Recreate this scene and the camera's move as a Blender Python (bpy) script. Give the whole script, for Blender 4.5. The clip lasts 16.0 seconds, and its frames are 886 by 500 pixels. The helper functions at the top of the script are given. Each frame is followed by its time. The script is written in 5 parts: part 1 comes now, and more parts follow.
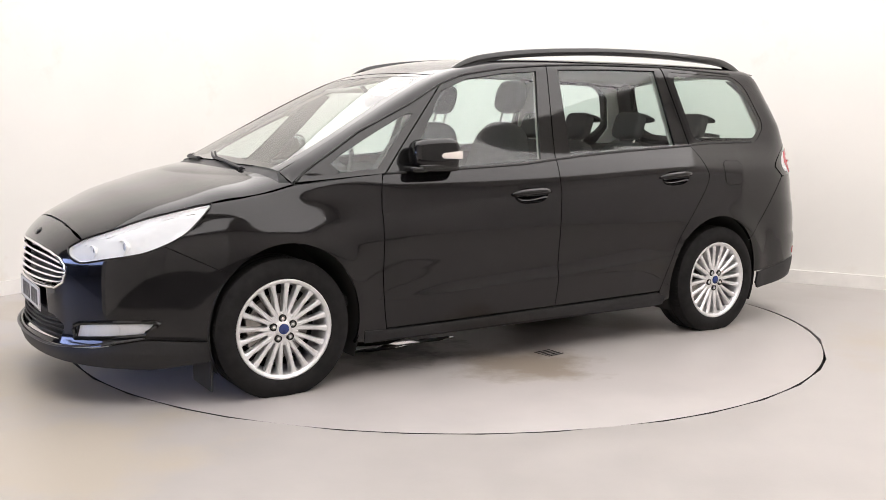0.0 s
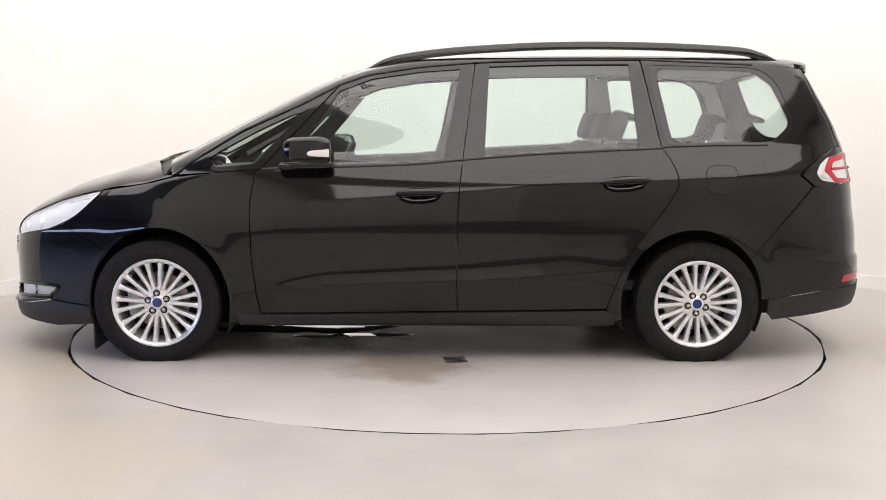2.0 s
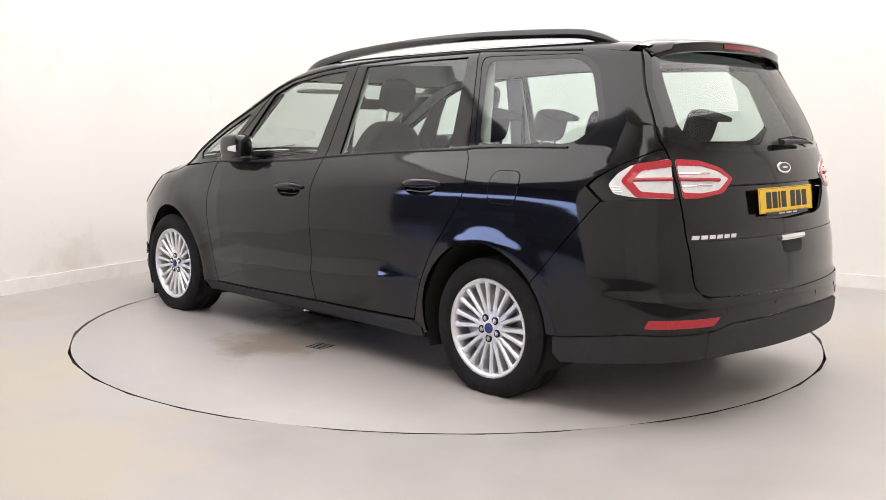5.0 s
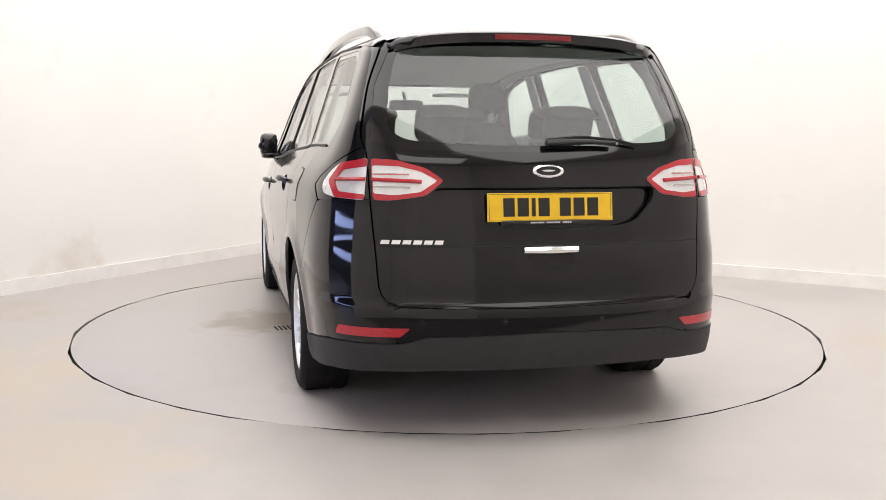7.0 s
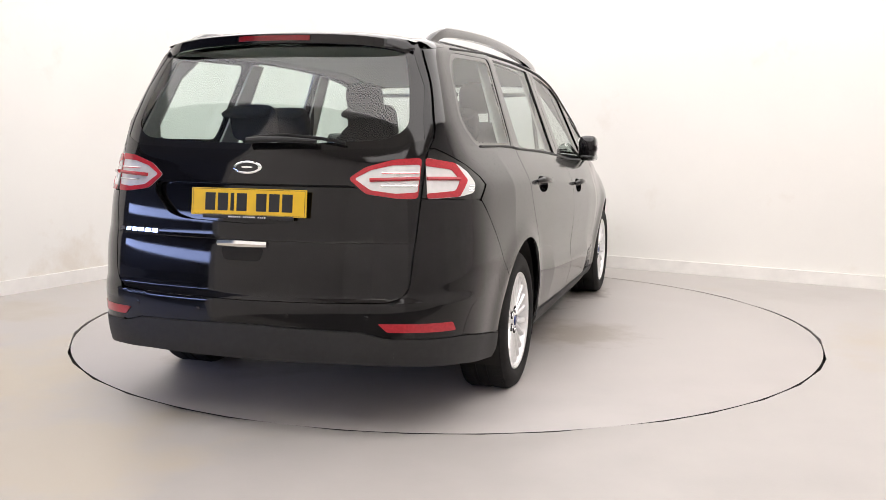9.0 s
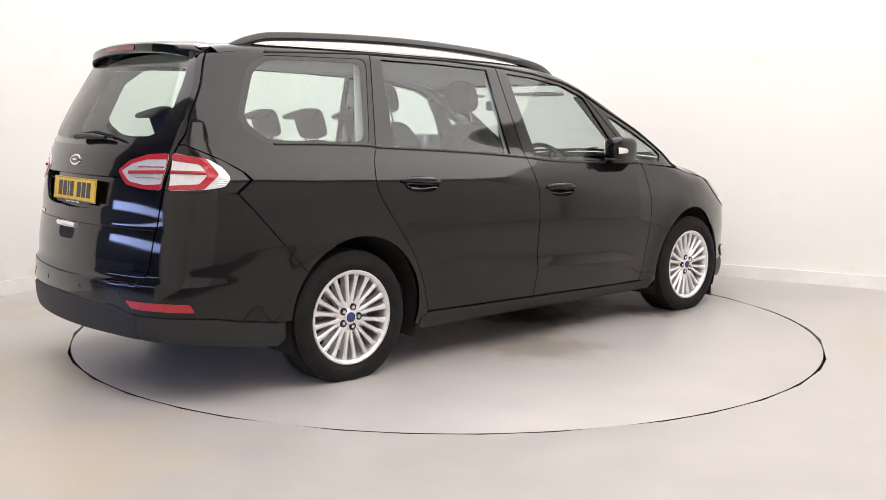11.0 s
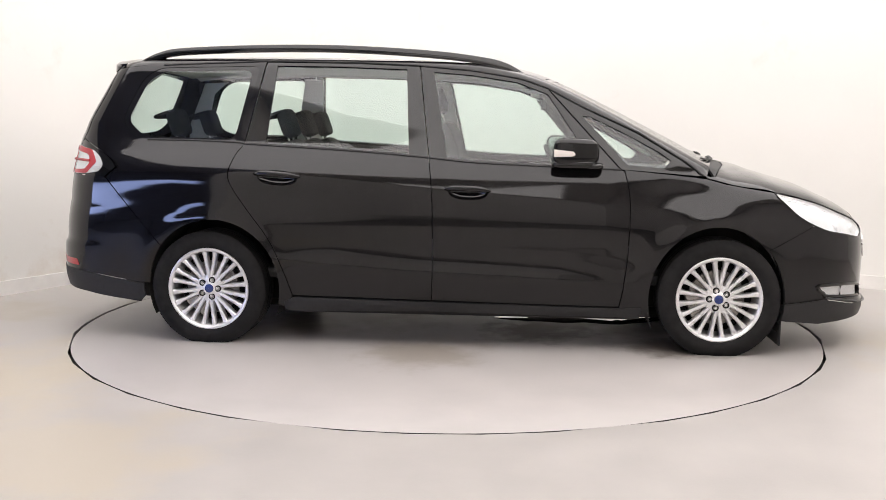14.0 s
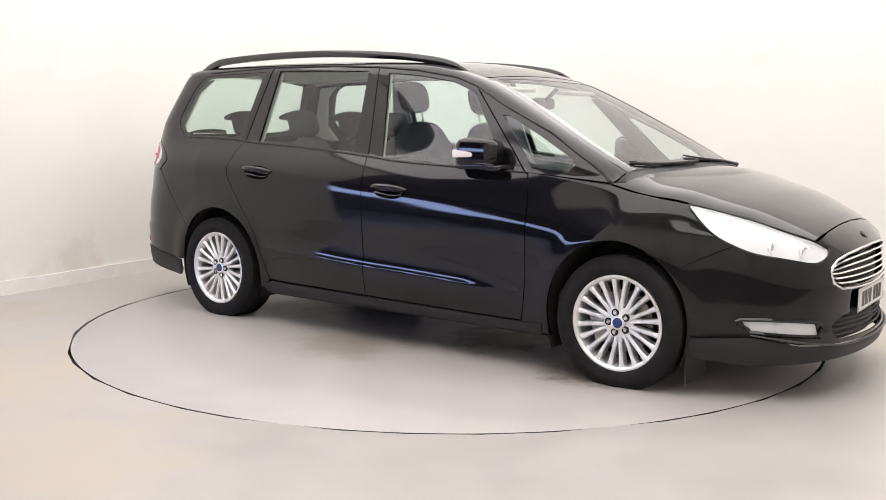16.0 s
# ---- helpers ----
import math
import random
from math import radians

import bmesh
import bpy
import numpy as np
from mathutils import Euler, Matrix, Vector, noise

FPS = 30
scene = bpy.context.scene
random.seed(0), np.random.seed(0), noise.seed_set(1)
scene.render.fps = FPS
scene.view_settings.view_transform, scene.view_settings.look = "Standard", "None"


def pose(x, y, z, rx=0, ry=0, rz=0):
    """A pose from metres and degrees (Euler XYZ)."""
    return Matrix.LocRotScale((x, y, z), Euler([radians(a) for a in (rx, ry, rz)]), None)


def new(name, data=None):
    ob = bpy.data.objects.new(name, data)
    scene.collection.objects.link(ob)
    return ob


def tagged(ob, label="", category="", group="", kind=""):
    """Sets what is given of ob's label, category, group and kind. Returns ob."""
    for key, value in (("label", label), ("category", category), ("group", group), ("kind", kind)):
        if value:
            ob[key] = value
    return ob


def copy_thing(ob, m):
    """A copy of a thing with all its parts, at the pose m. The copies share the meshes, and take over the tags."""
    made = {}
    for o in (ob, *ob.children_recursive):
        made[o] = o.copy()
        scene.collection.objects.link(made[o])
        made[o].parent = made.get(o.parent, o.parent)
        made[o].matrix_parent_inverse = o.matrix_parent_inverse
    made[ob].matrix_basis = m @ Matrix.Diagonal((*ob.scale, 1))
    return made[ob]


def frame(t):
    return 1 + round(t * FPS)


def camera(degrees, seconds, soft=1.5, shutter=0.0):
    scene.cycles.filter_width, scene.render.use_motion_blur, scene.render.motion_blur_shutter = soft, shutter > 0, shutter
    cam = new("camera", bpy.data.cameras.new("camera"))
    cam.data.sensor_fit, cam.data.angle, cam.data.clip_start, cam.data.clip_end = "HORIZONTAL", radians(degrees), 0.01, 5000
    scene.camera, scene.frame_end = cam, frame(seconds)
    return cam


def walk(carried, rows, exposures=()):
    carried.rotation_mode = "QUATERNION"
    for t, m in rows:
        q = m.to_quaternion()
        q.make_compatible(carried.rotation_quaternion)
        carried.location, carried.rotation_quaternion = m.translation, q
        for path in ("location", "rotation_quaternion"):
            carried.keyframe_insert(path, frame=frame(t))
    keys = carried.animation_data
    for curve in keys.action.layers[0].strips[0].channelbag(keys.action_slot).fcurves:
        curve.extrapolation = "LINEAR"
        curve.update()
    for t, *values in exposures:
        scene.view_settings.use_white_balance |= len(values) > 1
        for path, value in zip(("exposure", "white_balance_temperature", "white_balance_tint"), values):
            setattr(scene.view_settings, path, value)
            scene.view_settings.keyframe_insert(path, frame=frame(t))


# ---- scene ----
from mathutils.geometry import delaunay_2d_cdt

# ---- camera: fixed on its stand ----
cam = camera(49.84, 16.0, soft=0.65)
STAND = pose(0.0, -5.993, 1.2405, 90 - 7.436, 0, 0.252) @ pose(0, 0, 0, 0, 0, 0.423)
walk(cam, [(0.0, STAND), (16.0, STAND)], exposures=[(0.0, 0.0), (16.0, 0.0)])

# heading of the turntable and of the car on it, in degrees
TURN = [(0.0, 212.59), (0.5, 205.22), (1.0, 197.2), (1.5, 189.83), (2.0, 181.76), (2.5, 174.3), (3.0, 166.33), (3.2, 163.31),
        (5.3, 130.71), (5.5, 127.6), (6.0, 119.5), (6.5, 112.02), (7.0, 103.92), (7.5, 96.45), (8.0, 88.46), (8.5, 81.0),
        (9.0, 73.03), (9.5, 65.59), (9.7, 62.55), (11.8, 29.49), (12.0, 26.4), (12.5, 18.75), (13.0, 10.63), (13.5, 3.32),
        (14.0, -4.64), (14.5, -12.18), (15.0, -20.07), (15.5, -27.73), (16.0, -35.98)]
CAR_X, CAR_Y = 0.124, 0.148      # the car's middle on the turntable
TABLE_R = 2.253

# ---- world ----
world = bpy.data.worlds.new("sky")
scene.world = world
world.use_nodes = True
wn = world.node_tree
sky = wn.nodes.new("ShaderNodeTexSky")
sky.sky_type, sky.sun_disc, sky.sun_elevation, sky.sun_rotation = "NISHITA", False, radians(35), radians(120)
wn.links.new(sky.outputs[0], wn.nodes["Background"].inputs[0])
wn.nodes["Background"].inputs[1].default_value = 0.1


# ---- materials ----
def material(name, color, rough=0.5, metal=0.0, spec=0.5, noise_scale=0.0, spread=0.0, bump=0.0, bump_scale=200.0, coat=0.0, rough_var=0.0, second=None, mix_scale=2.0, mix_lo=0.45, mix_hi=0.65, patches=()):
    m = bpy.data.materials.new(name)
    m.use_nodes = True
    nt = m.node_tree
    b = nt.nodes["Principled BSDF"]
    b.inputs["Base Color"].default_value = (*color, 1)
    b.inputs["Roughness"].default_value = rough
    b.inputs["Metallic"].default_value = metal
    b.inputs["Specular IOR Level"].default_value = spec
    b.inputs["Coat Weight"].default_value = coat
    b.inputs["Coat Roughness"].default_value = 0.045
    co = nt.nodes.new("ShaderNodeTexCoord")
    out = None
    if noise_scale:
        n = nt.nodes.new("ShaderNodeTexNoise")
        n.inputs["Scale"].default_value = noise_scale
        n.inputs["Detail"].default_value = 6
        nt.links.new(co.outputs["Object"], n.inputs["Vector"])
        r = nt.nodes.new("ShaderNodeValToRGB")
        r.color_ramp.elements[0].position, r.color_ramp.elements[1].position = 0.3, 0.7
        r.color_ramp.elements[0].color = (*[max(c * (1 - spread), 0) for c in color], 1)
        r.color_ramp.elements[1].color = (*[min(c * (1 + spread), 1) for c in color], 1)
        nt.links.new(n.outputs["Fac"], r.inputs["Fac"])
        out = r.outputs["Color"]
        if rough_var:
            mr = nt.nodes.new("ShaderNodeMapRange")
            mr.inputs["To Min"].default_value, mr.inputs["To Max"].default_value = max(rough - rough_var, 0.02), rough + rough_var
            nt.links.new(n.outputs["Fac"], mr.inputs["Value"])
            nt.links.new(mr.outputs["Result"], b.inputs["Roughness"])
    if second:
        n2 = nt.nodes.new("ShaderNodeTexNoise")
        n2.inputs["Scale"].default_value = mix_scale
        n2.inputs["Detail"].default_value = 8
        n2.inputs["Roughness"].default_value = 0.65
        nt.links.new(co.outputs["Object"], n2.inputs["Vector"])
        r2 = nt.nodes.new("ShaderNodeMapRange")
        r2.inputs["From Min"].default_value, r2.inputs["From Max"].default_value = mix_lo, mix_hi
        nt.links.new(n2.outputs["Fac"], r2.inputs["Value"])
        mx = nt.nodes.new("ShaderNodeMix")
        mx.data_type = "RGBA"
        nt.links.new(r2.outputs["Result"], mx.inputs["Factor"])
        if out:
            nt.links.new(out, mx.inputs["A"])
        else:
            mx.inputs["A"].default_value = (*color, 1)
        mx.inputs["B"].default_value = (*second, 1)
        out = mx.outputs["Result"]
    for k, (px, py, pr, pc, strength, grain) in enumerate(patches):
        # a soft blot with a ragged edge, for stains and for painted under-car shade
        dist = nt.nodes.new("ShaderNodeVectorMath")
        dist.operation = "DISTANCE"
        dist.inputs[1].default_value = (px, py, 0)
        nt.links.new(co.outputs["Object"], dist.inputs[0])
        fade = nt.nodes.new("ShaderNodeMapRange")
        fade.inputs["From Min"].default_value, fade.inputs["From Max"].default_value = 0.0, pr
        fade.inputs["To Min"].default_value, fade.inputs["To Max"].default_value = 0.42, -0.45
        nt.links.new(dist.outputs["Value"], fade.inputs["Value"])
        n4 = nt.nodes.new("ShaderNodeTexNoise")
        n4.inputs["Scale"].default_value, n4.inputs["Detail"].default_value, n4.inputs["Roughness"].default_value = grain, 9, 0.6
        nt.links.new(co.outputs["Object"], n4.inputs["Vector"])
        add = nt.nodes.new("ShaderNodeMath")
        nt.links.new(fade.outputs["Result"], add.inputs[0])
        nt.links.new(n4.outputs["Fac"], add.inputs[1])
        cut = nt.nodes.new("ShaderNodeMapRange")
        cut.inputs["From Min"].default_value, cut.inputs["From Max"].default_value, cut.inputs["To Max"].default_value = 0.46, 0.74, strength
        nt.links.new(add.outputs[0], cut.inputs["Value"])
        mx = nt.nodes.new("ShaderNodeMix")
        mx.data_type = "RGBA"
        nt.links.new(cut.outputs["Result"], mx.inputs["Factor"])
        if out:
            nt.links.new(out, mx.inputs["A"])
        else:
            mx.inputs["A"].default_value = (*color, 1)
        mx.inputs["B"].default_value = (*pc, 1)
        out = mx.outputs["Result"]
    if out:
        nt.links.new(out, b.inputs["Base Color"])
    if bump:
        n3 = nt.nodes.new("ShaderNodeTexNoise")
        n3.inputs["Scale"].default_value = bump_scale
        nt.links.new(co.outputs["Object"], n3.inputs["Vector"])
        bp = nt.nodes.new("ShaderNodeBump")
        bp.inputs["Strength"].default_value = bump
        bp.inputs["Distance"].default_value = 0.002
        nt.links.new(n3.outputs["Fac"], bp.inputs["Height"])
        nt.links.new(bp.outputs["Normal"], b.inputs["Normal"])
    return m


def glass_material(name, tint, rough=0.0, ior=1.5):
    """A thin tinted pane: clear straight through, with a mirror's gloss at its face."""
    m = bpy.data.materials.new(name)
    m.use_nodes = True
    nt = m.node_tree
    for n in list(nt.nodes):
        if n.type != "OUTPUT_MATERIAL":
            nt.nodes.remove(n)
    tr, gl, mix, fr = (nt.nodes.new(k) for k in ("ShaderNodeBsdfTransparent", "ShaderNodeBsdfGlossy", "ShaderNodeMixShader", "ShaderNodeLayerWeight"))
    tr.inputs[0].default_value = (*tint, 1)
    gl.inputs["Roughness"].default_value = rough
    fr.inputs["Blend"].default_value = 0.5
    pw = nt.nodes.new("ShaderNodeMath")
    pw.operation = "POWER"
    pw.inputs[1].default_value = 5.0
    nt.links.new(fr.outputs["Facing"], pw.inputs[0])
    ma = nt.nodes.new("ShaderNodeMath")
    ma.operation = "MULTIPLY_ADD"
    r0 = 2 * ((ior - 1) / (ior + 1)) ** 2
    ma.inputs[1].default_value, ma.inputs[2].default_value = 1 - r0, r0
    nt.links.new(pw.outputs[0], ma.inputs[0])
    nt.links.new(ma.outputs[0], mix.inputs[0])
    nt.links.new(tr.outputs[0], mix.inputs[1])
    nt.links.new(gl.outputs[0], mix.inputs[2])
    nt.links.new(mix.outputs[0], nt.nodes["Material Output"].inputs[0])
    return m


def glow_material(name, color, strength):
    m = bpy.data.materials.new(name)
    m.use_nodes = True
    b = m.node_tree.nodes["Principled BSDF"]
    b.inputs["Base Color"].default_value = (0.8, 0.8, 0.8, 1)
    b.inputs["Emission Color"].default_value = (*color, 1)
    b.inputs["Emission Strength"].default_value = strength
    return m


PAINT = material("black_paint", (0.0031, 0.0027, 0.0033), 0.35, spec=0.04, noise_scale=900, spread=0.5, coat=1.0)
PAINT.node_tree.nodes["Principled BSDF"].inputs["Coat IOR"].default_value = 1.465
PAINT.node_tree.nodes["Principled BSDF"].inputs["Coat Roughness"].default_value = 0.06
GLOSS_BLACK = material("gloss_black_plastic", (0.005, 0.005, 0.005), 0.25, spec=0.05, coat=1.0)
GREY_PLASTIC = material("grained_grey_plastic", (0.015, 0.015, 0.016), 0.6, noise_scale=40, spread=0.2, bump=0.25, bump_scale=700)
BLACK_PLASTIC = material("black_plastic", (0.010, 0.010, 0.011), 0.5, noise_scale=60, spread=0.2)
RUBBER = material("tyre_rubber", (0.011, 0.0105, 0.0105), 0.8, spec=0.25, noise_scale=25, spread=0.35, bump=0.2, bump_scale=300)
ALLOY = material("silver_alloy", (0.84, 0.84, 0.845), 0.33, metal=0.72, noise_scale=30, spread=0.06)
STEEL = material("brake_steel", (0.32, 0.30, 0.28), 0.4, metal=0.9, noise_scale=15, spread=0.35)
CHROME = material("chrome", (0.88, 0.88, 0.89), 0.08, metal=1.0)
BLUE = material("blue_enamel", (0.01, 0.03, 0.16), 0.2, coat=0.6)
SIDE_GLASS = glass_material("tinted_side_glass", (0.80, 0.895, 0.86))
REAR_GLASS = glass_material("tinted_rear_glass", (0.78, 0.86, 0.83))
SCREEN_GLASS = glass_material("windscreen_glass", (0.85, 0.90, 0.88), 0.0, 1.85)
LENS = glass_material("clear_lens", (0.93, 0.94, 0.95), 0.02, 1.45)
RED_LENS = material("red_lens", (0.42, 0.022, 0.034), 0.3, spec=0.1, coat=1.0, noise_scale=120, spread=0.2)
DARK_RED_LENS = material("dark_red_lens", (0.16, 0.004, 0.008), 0.3, spec=0.1, coat=1.0, noise_scale=120, spread=0.3)
PALE_LENS = material("pale_lens", (0.76, 0.76, 0.76), 0.25, metal=0.35, spec=0.2, coat=1.0, noise_scale=35, spread=0.06)
REFLECTOR = material("lamp_reflector", (0.95, 0.95, 0.94), 0.4, noise_scale=25, spread=0.04)
AMBER = material("pale_amber_lens", (0.80, 0.74, 0.69), 0.2, coat=0.8)
CLOTH = material("dark_seat_cloth", (0.025, 0.025, 0.027), 0.95, noise_scale=150, spread=0.4, bump=0.3, bump_scale=500)
CABIN = material("dark_cabin_plastic", (0.030, 0.030, 0.031), 0.75, noise_scale=60, spread=0.25)
HEADLINER = material("pale_headliner_cloth", (0.80, 0.78, 0.74), 0.95, noise_scale=200, spread=0.1)
CABIN_GREY = material("grey_pillar_trim", (0.60, 0.58, 0.55), 0.8, noise_scale=80, spread=0.1)
YELLOW = material("yellow_plate", (0.80, 0.50, 0.015), 0.35, noise_scale=20, spread=0.06)
WHITE_PLATE = material("white_plate", (0.75, 0.75, 0.73), 0.35, noise_scale=20, spread=0.05)
INK = material("black_ink", (0.01, 0.01, 0.01), 0.4)
WALL = material("white_wall_paint", (0.80, 0.785, 0.75), 0.85, noise_scale=0.9, spread=0.025, second=(0.66, 0.60, 0.52), mix_scale=1.3, mix_lo=0.60, mix_hi=0.95, bump=0.15, bump_scale=60, patches=[(-2.9, 1.3, 0.75, (0.60, 0.52, 0.42), 0.45, 5.0), (-3.3, 0.6, 0.6, (0.62, 0.54, 0.45), 0.4, 7.0), (3.3, 1.75, 0.6, (0.66, 0.60, 0.53), 0.35, 6.0)])
SKIRTING = material("white_skirting_paint", (0.80, 0.78, 0.75), 0.55, noise_scale=8, spread=0.05)
FLOOR = material("grey_floor_paint", (0.40, 0.378, 0.36), 0.38, spec=0.4, noise_scale=3.5, spread=0.06, second=(0.40, 0.34, 0.25), mix_scale=0.55, mix_lo=0.58, mix_hi=0.85, rough_var=0.12, bump=0.12, bump_scale=90, patches=[(-2.3, -1.5, 1.9, (0.445, 0.392, 0.305), 0.8, 2.2), (-1.5, -2.6, 1.3, (0.44, 0.39, 0.31), 0.7, 2.8), (-2.9, 0.2, 0.9, (0.37, 0.33, 0.265), 0.55, 3.5), (2.6, 1.2, 1.2, (0.33, 0.31, 0.29), 0.4, 2.0)])
# first two blots: brown grime with the car's shade darkened into it; the rest are stains
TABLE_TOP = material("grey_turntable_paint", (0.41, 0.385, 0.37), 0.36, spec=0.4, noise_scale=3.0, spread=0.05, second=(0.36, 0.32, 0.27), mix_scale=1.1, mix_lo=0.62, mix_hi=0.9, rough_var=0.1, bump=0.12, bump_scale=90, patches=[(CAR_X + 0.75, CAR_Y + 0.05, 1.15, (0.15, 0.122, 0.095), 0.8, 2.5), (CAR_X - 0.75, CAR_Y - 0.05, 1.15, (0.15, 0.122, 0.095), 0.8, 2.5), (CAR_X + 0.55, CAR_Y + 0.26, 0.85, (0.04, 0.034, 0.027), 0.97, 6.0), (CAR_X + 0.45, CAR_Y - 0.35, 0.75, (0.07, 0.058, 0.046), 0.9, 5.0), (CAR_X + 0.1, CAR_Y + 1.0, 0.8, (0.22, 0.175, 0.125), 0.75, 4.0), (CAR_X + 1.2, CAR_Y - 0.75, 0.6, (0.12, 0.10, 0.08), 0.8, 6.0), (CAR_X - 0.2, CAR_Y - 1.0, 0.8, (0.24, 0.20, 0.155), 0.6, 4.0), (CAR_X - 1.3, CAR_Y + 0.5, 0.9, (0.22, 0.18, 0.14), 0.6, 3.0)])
# for the added floor out of view; dark so the doors mirror it darkly
OUTER_FLOOR = material("dark_unseen_floor", (0.10, 0.097, 0.095), 0.6, noise_scale=2.5, spread=0.25, bump=0.15, bump_scale=60)
WATER = material("wet_film", (0.05, 0.045, 0.04), 0.015, spec=0.6, noise_scale=4, spread=0.2, coat=1.0)
GAP = material("dark_gap", (0.012, 0.011, 0.010), 0.9)
# greyer than the seen walls: the dimmer light there is put into the colour
GREY_WALL = material("unseen_wall_grey", (0.64, 0.615, 0.60), 0.85, noise_scale=1.2, spread=0.08, bump=0.15, bump_scale=60)
# lighter copy of the booth paint, to brighten reflections in tailgate and doors
BRIGHT_WALL = material("unseen_wall_white", (0.86, 0.84, 0.82), 0.85, noise_scale=1.2, spread=0.06, bump=0.15, bump_scale=60)
DARK_WALL = material("dark_workshop_paint", (0.10, 0.10, 0.11), 0.8, noise_scale=2, spread=0.3)
CEILING = material("ceiling_paint", (0.62, 0.60, 0.57), 0.9, noise_scale=1.5, spread=0.06)
LAMP_GLOW = glow_material("lamp_diffuser", (1.0, 0.950, 0.935), 2.82)
DAY_GLOW = glow_material("daylight", (0.42, 0.53, 1.0), 12.0)


# ---- mesh helpers ----
def mesh_object(name, verts, faces, mat, parent=None, smooth=True, normals=None, label=""):
    me = bpy.data.meshes.new(name)
    me.from_pydata([tuple(map(float, v)) for v in verts], [], [tuple(map(int, f)) for f in faces])
    me.materials.append(mat)
    me.polygons.foreach_set("use_smooth", [smooth] * len(me.polygons))
    if normals is not None:
        me.normals_split_custom_set_from_vertices([tuple(map(float, n)) for n in normals])
    ob = new(name, me)
    if parent:
        ob.parent = parent
    if label:
        ob["label"] = label
    return ob


def part(name, bm, mat, parent=None, label="", smooth=True, sharp=35):
    """One mesh object from a bmesh, under its thing."""
    bmesh.ops.recalc_face_normals(bm, faces=bm.faces)
    me = bpy.data.meshes.new(name)
    bm.to_mesh(me)
    bm.free()
    me.materials.append(mat)
    me.polygons.foreach_set("use_smooth", [smooth] * len(me.polygons))
    if smooth:
        me.set_sharp_from_angle(angle=radians(sharp))
    ob = new(name, me)
    if parent:
        ob.parent = parent
    if label:
        ob["label"] = label
    return ob


def box(bm, x0, x1, y0, y1, z0, z1, bevel=0.0, seg=2, m=None):
    r = bmesh.ops.create_cube(bm, size=1)
    vs = r["verts"]
    bmesh.ops.scale(bm, vec=(x1 - x0, y1 - y0, z1 - z0), verts=vs)
    bmesh.ops.translate(bm, vec=((x0 + x1) / 2, (y0 + y1) / 2, (z0 + z1) / 2), verts=vs)
    if bevel:
        es = list({e for v in vs for e in v.link_edges})
        r = bmesh.ops.bevel(bm, geom=es, offset=bevel, segments=seg, affect="EDGES", profile=0.5)
        vs = list({v for f in r["faces"] for v in f.verts} | {v for v in vs if v.is_valid})
    if m is not None:
        bmesh.ops.transform(bm, matrix=m, verts=vs)
    return vs


def lathe(bm, profile, n=64, m=Matrix(), closed=False):
    """A profile of (radius, height along the axis y) turned round y."""
    rings = []
    for r, h in profile:
        rings.append([bm.verts.new(m @ Vector((r * math.cos(2 * math.pi * i / n), h, r * math.sin(2 * math.pi * i / n)))) for i in range(n)])
    pairs = list(zip(rings, rings[1:])) + ([(rings[-1], rings[0])] if closed else [])
    for a, b in pairs:
        for i in range(n):
            bm.faces.new((a[i], a[(i + 1) % n], b[(i + 1) % n], b[i]))
    return rings


def tube(bm, pts, radius, n=8, squash=1.0):
    """A round bar along a line of points, with its ends closed."""
    pts = [Vector(p) for p in pts]
    rings = []
    for i, p in enumerate(pts):
        d = (pts[min(i + 1, len(pts) - 1)] - pts[max(i - 1, 0)]).normalized()
        a = d.cross(Vector((0, 0, 1)))
        a = a.normalized() if a.length > 1e-4 else Vector((1, 0, 0))
        b = a.cross(d).normalized()
        r = radius[i] if isinstance(radius, (list, tuple)) else radius
        rings.append([bm.verts.new(p + a * r * math.cos(2 * math.pi * k / n) + b * r * squash * math.sin(2 * math.pi * k / n)) for k in range(n)])
    for a, b in zip(rings, rings[1:]):
        for k in range(n):
            bm.faces.new((a[k], a[(k + 1) % n], b[(k + 1) % n], b[k]))
    bm.faces.new(rings[0])
    bm.faces.new(rings[-1][::-1])


def prism(bm, outline, depth, m=Matrix()):
    """A flat outline in x and y, with a thickness along z."""
    lo = [bm.verts.new(m @ Vector((x, y, 0))) for x, y in outline]
    hi = [bm.verts.new(m @ Vector((x, y, depth))) for x, y in outline]
    bm.faces.new(lo[::-1])
    bm.faces.new(hi)
    n = len(outline)
    for i in range(n):
        bm.faces.new((lo[i], lo[(i + 1) % n], hi[(i + 1) % n], hi[i]))


def thing(name, label, category, group=""):
    return tagged(new(name), label, category, group)


# ---- the room: two white walls meet in a rounded corner behind the car ----
CORNER = Vector((-1.34, 4.02, 0))
ALONG_L = Vector((-0.5, -0.866, 0))      # from the corner along the one wall
ALONG_R = Vector((0.870, -0.493, 0))     # and along the other
ROOM_L, ROOM_R, ROOM_H, THICK = 13.2, 10.5, 3.9, 0.2
WALL_L_END, WALL_R_END = 6.0, 9.0


def room_point(l, r, z=0.0):
    p = CORNER + ALONG_L * l + ALONG_R * r
    return Vector((p.x, p.y, z))


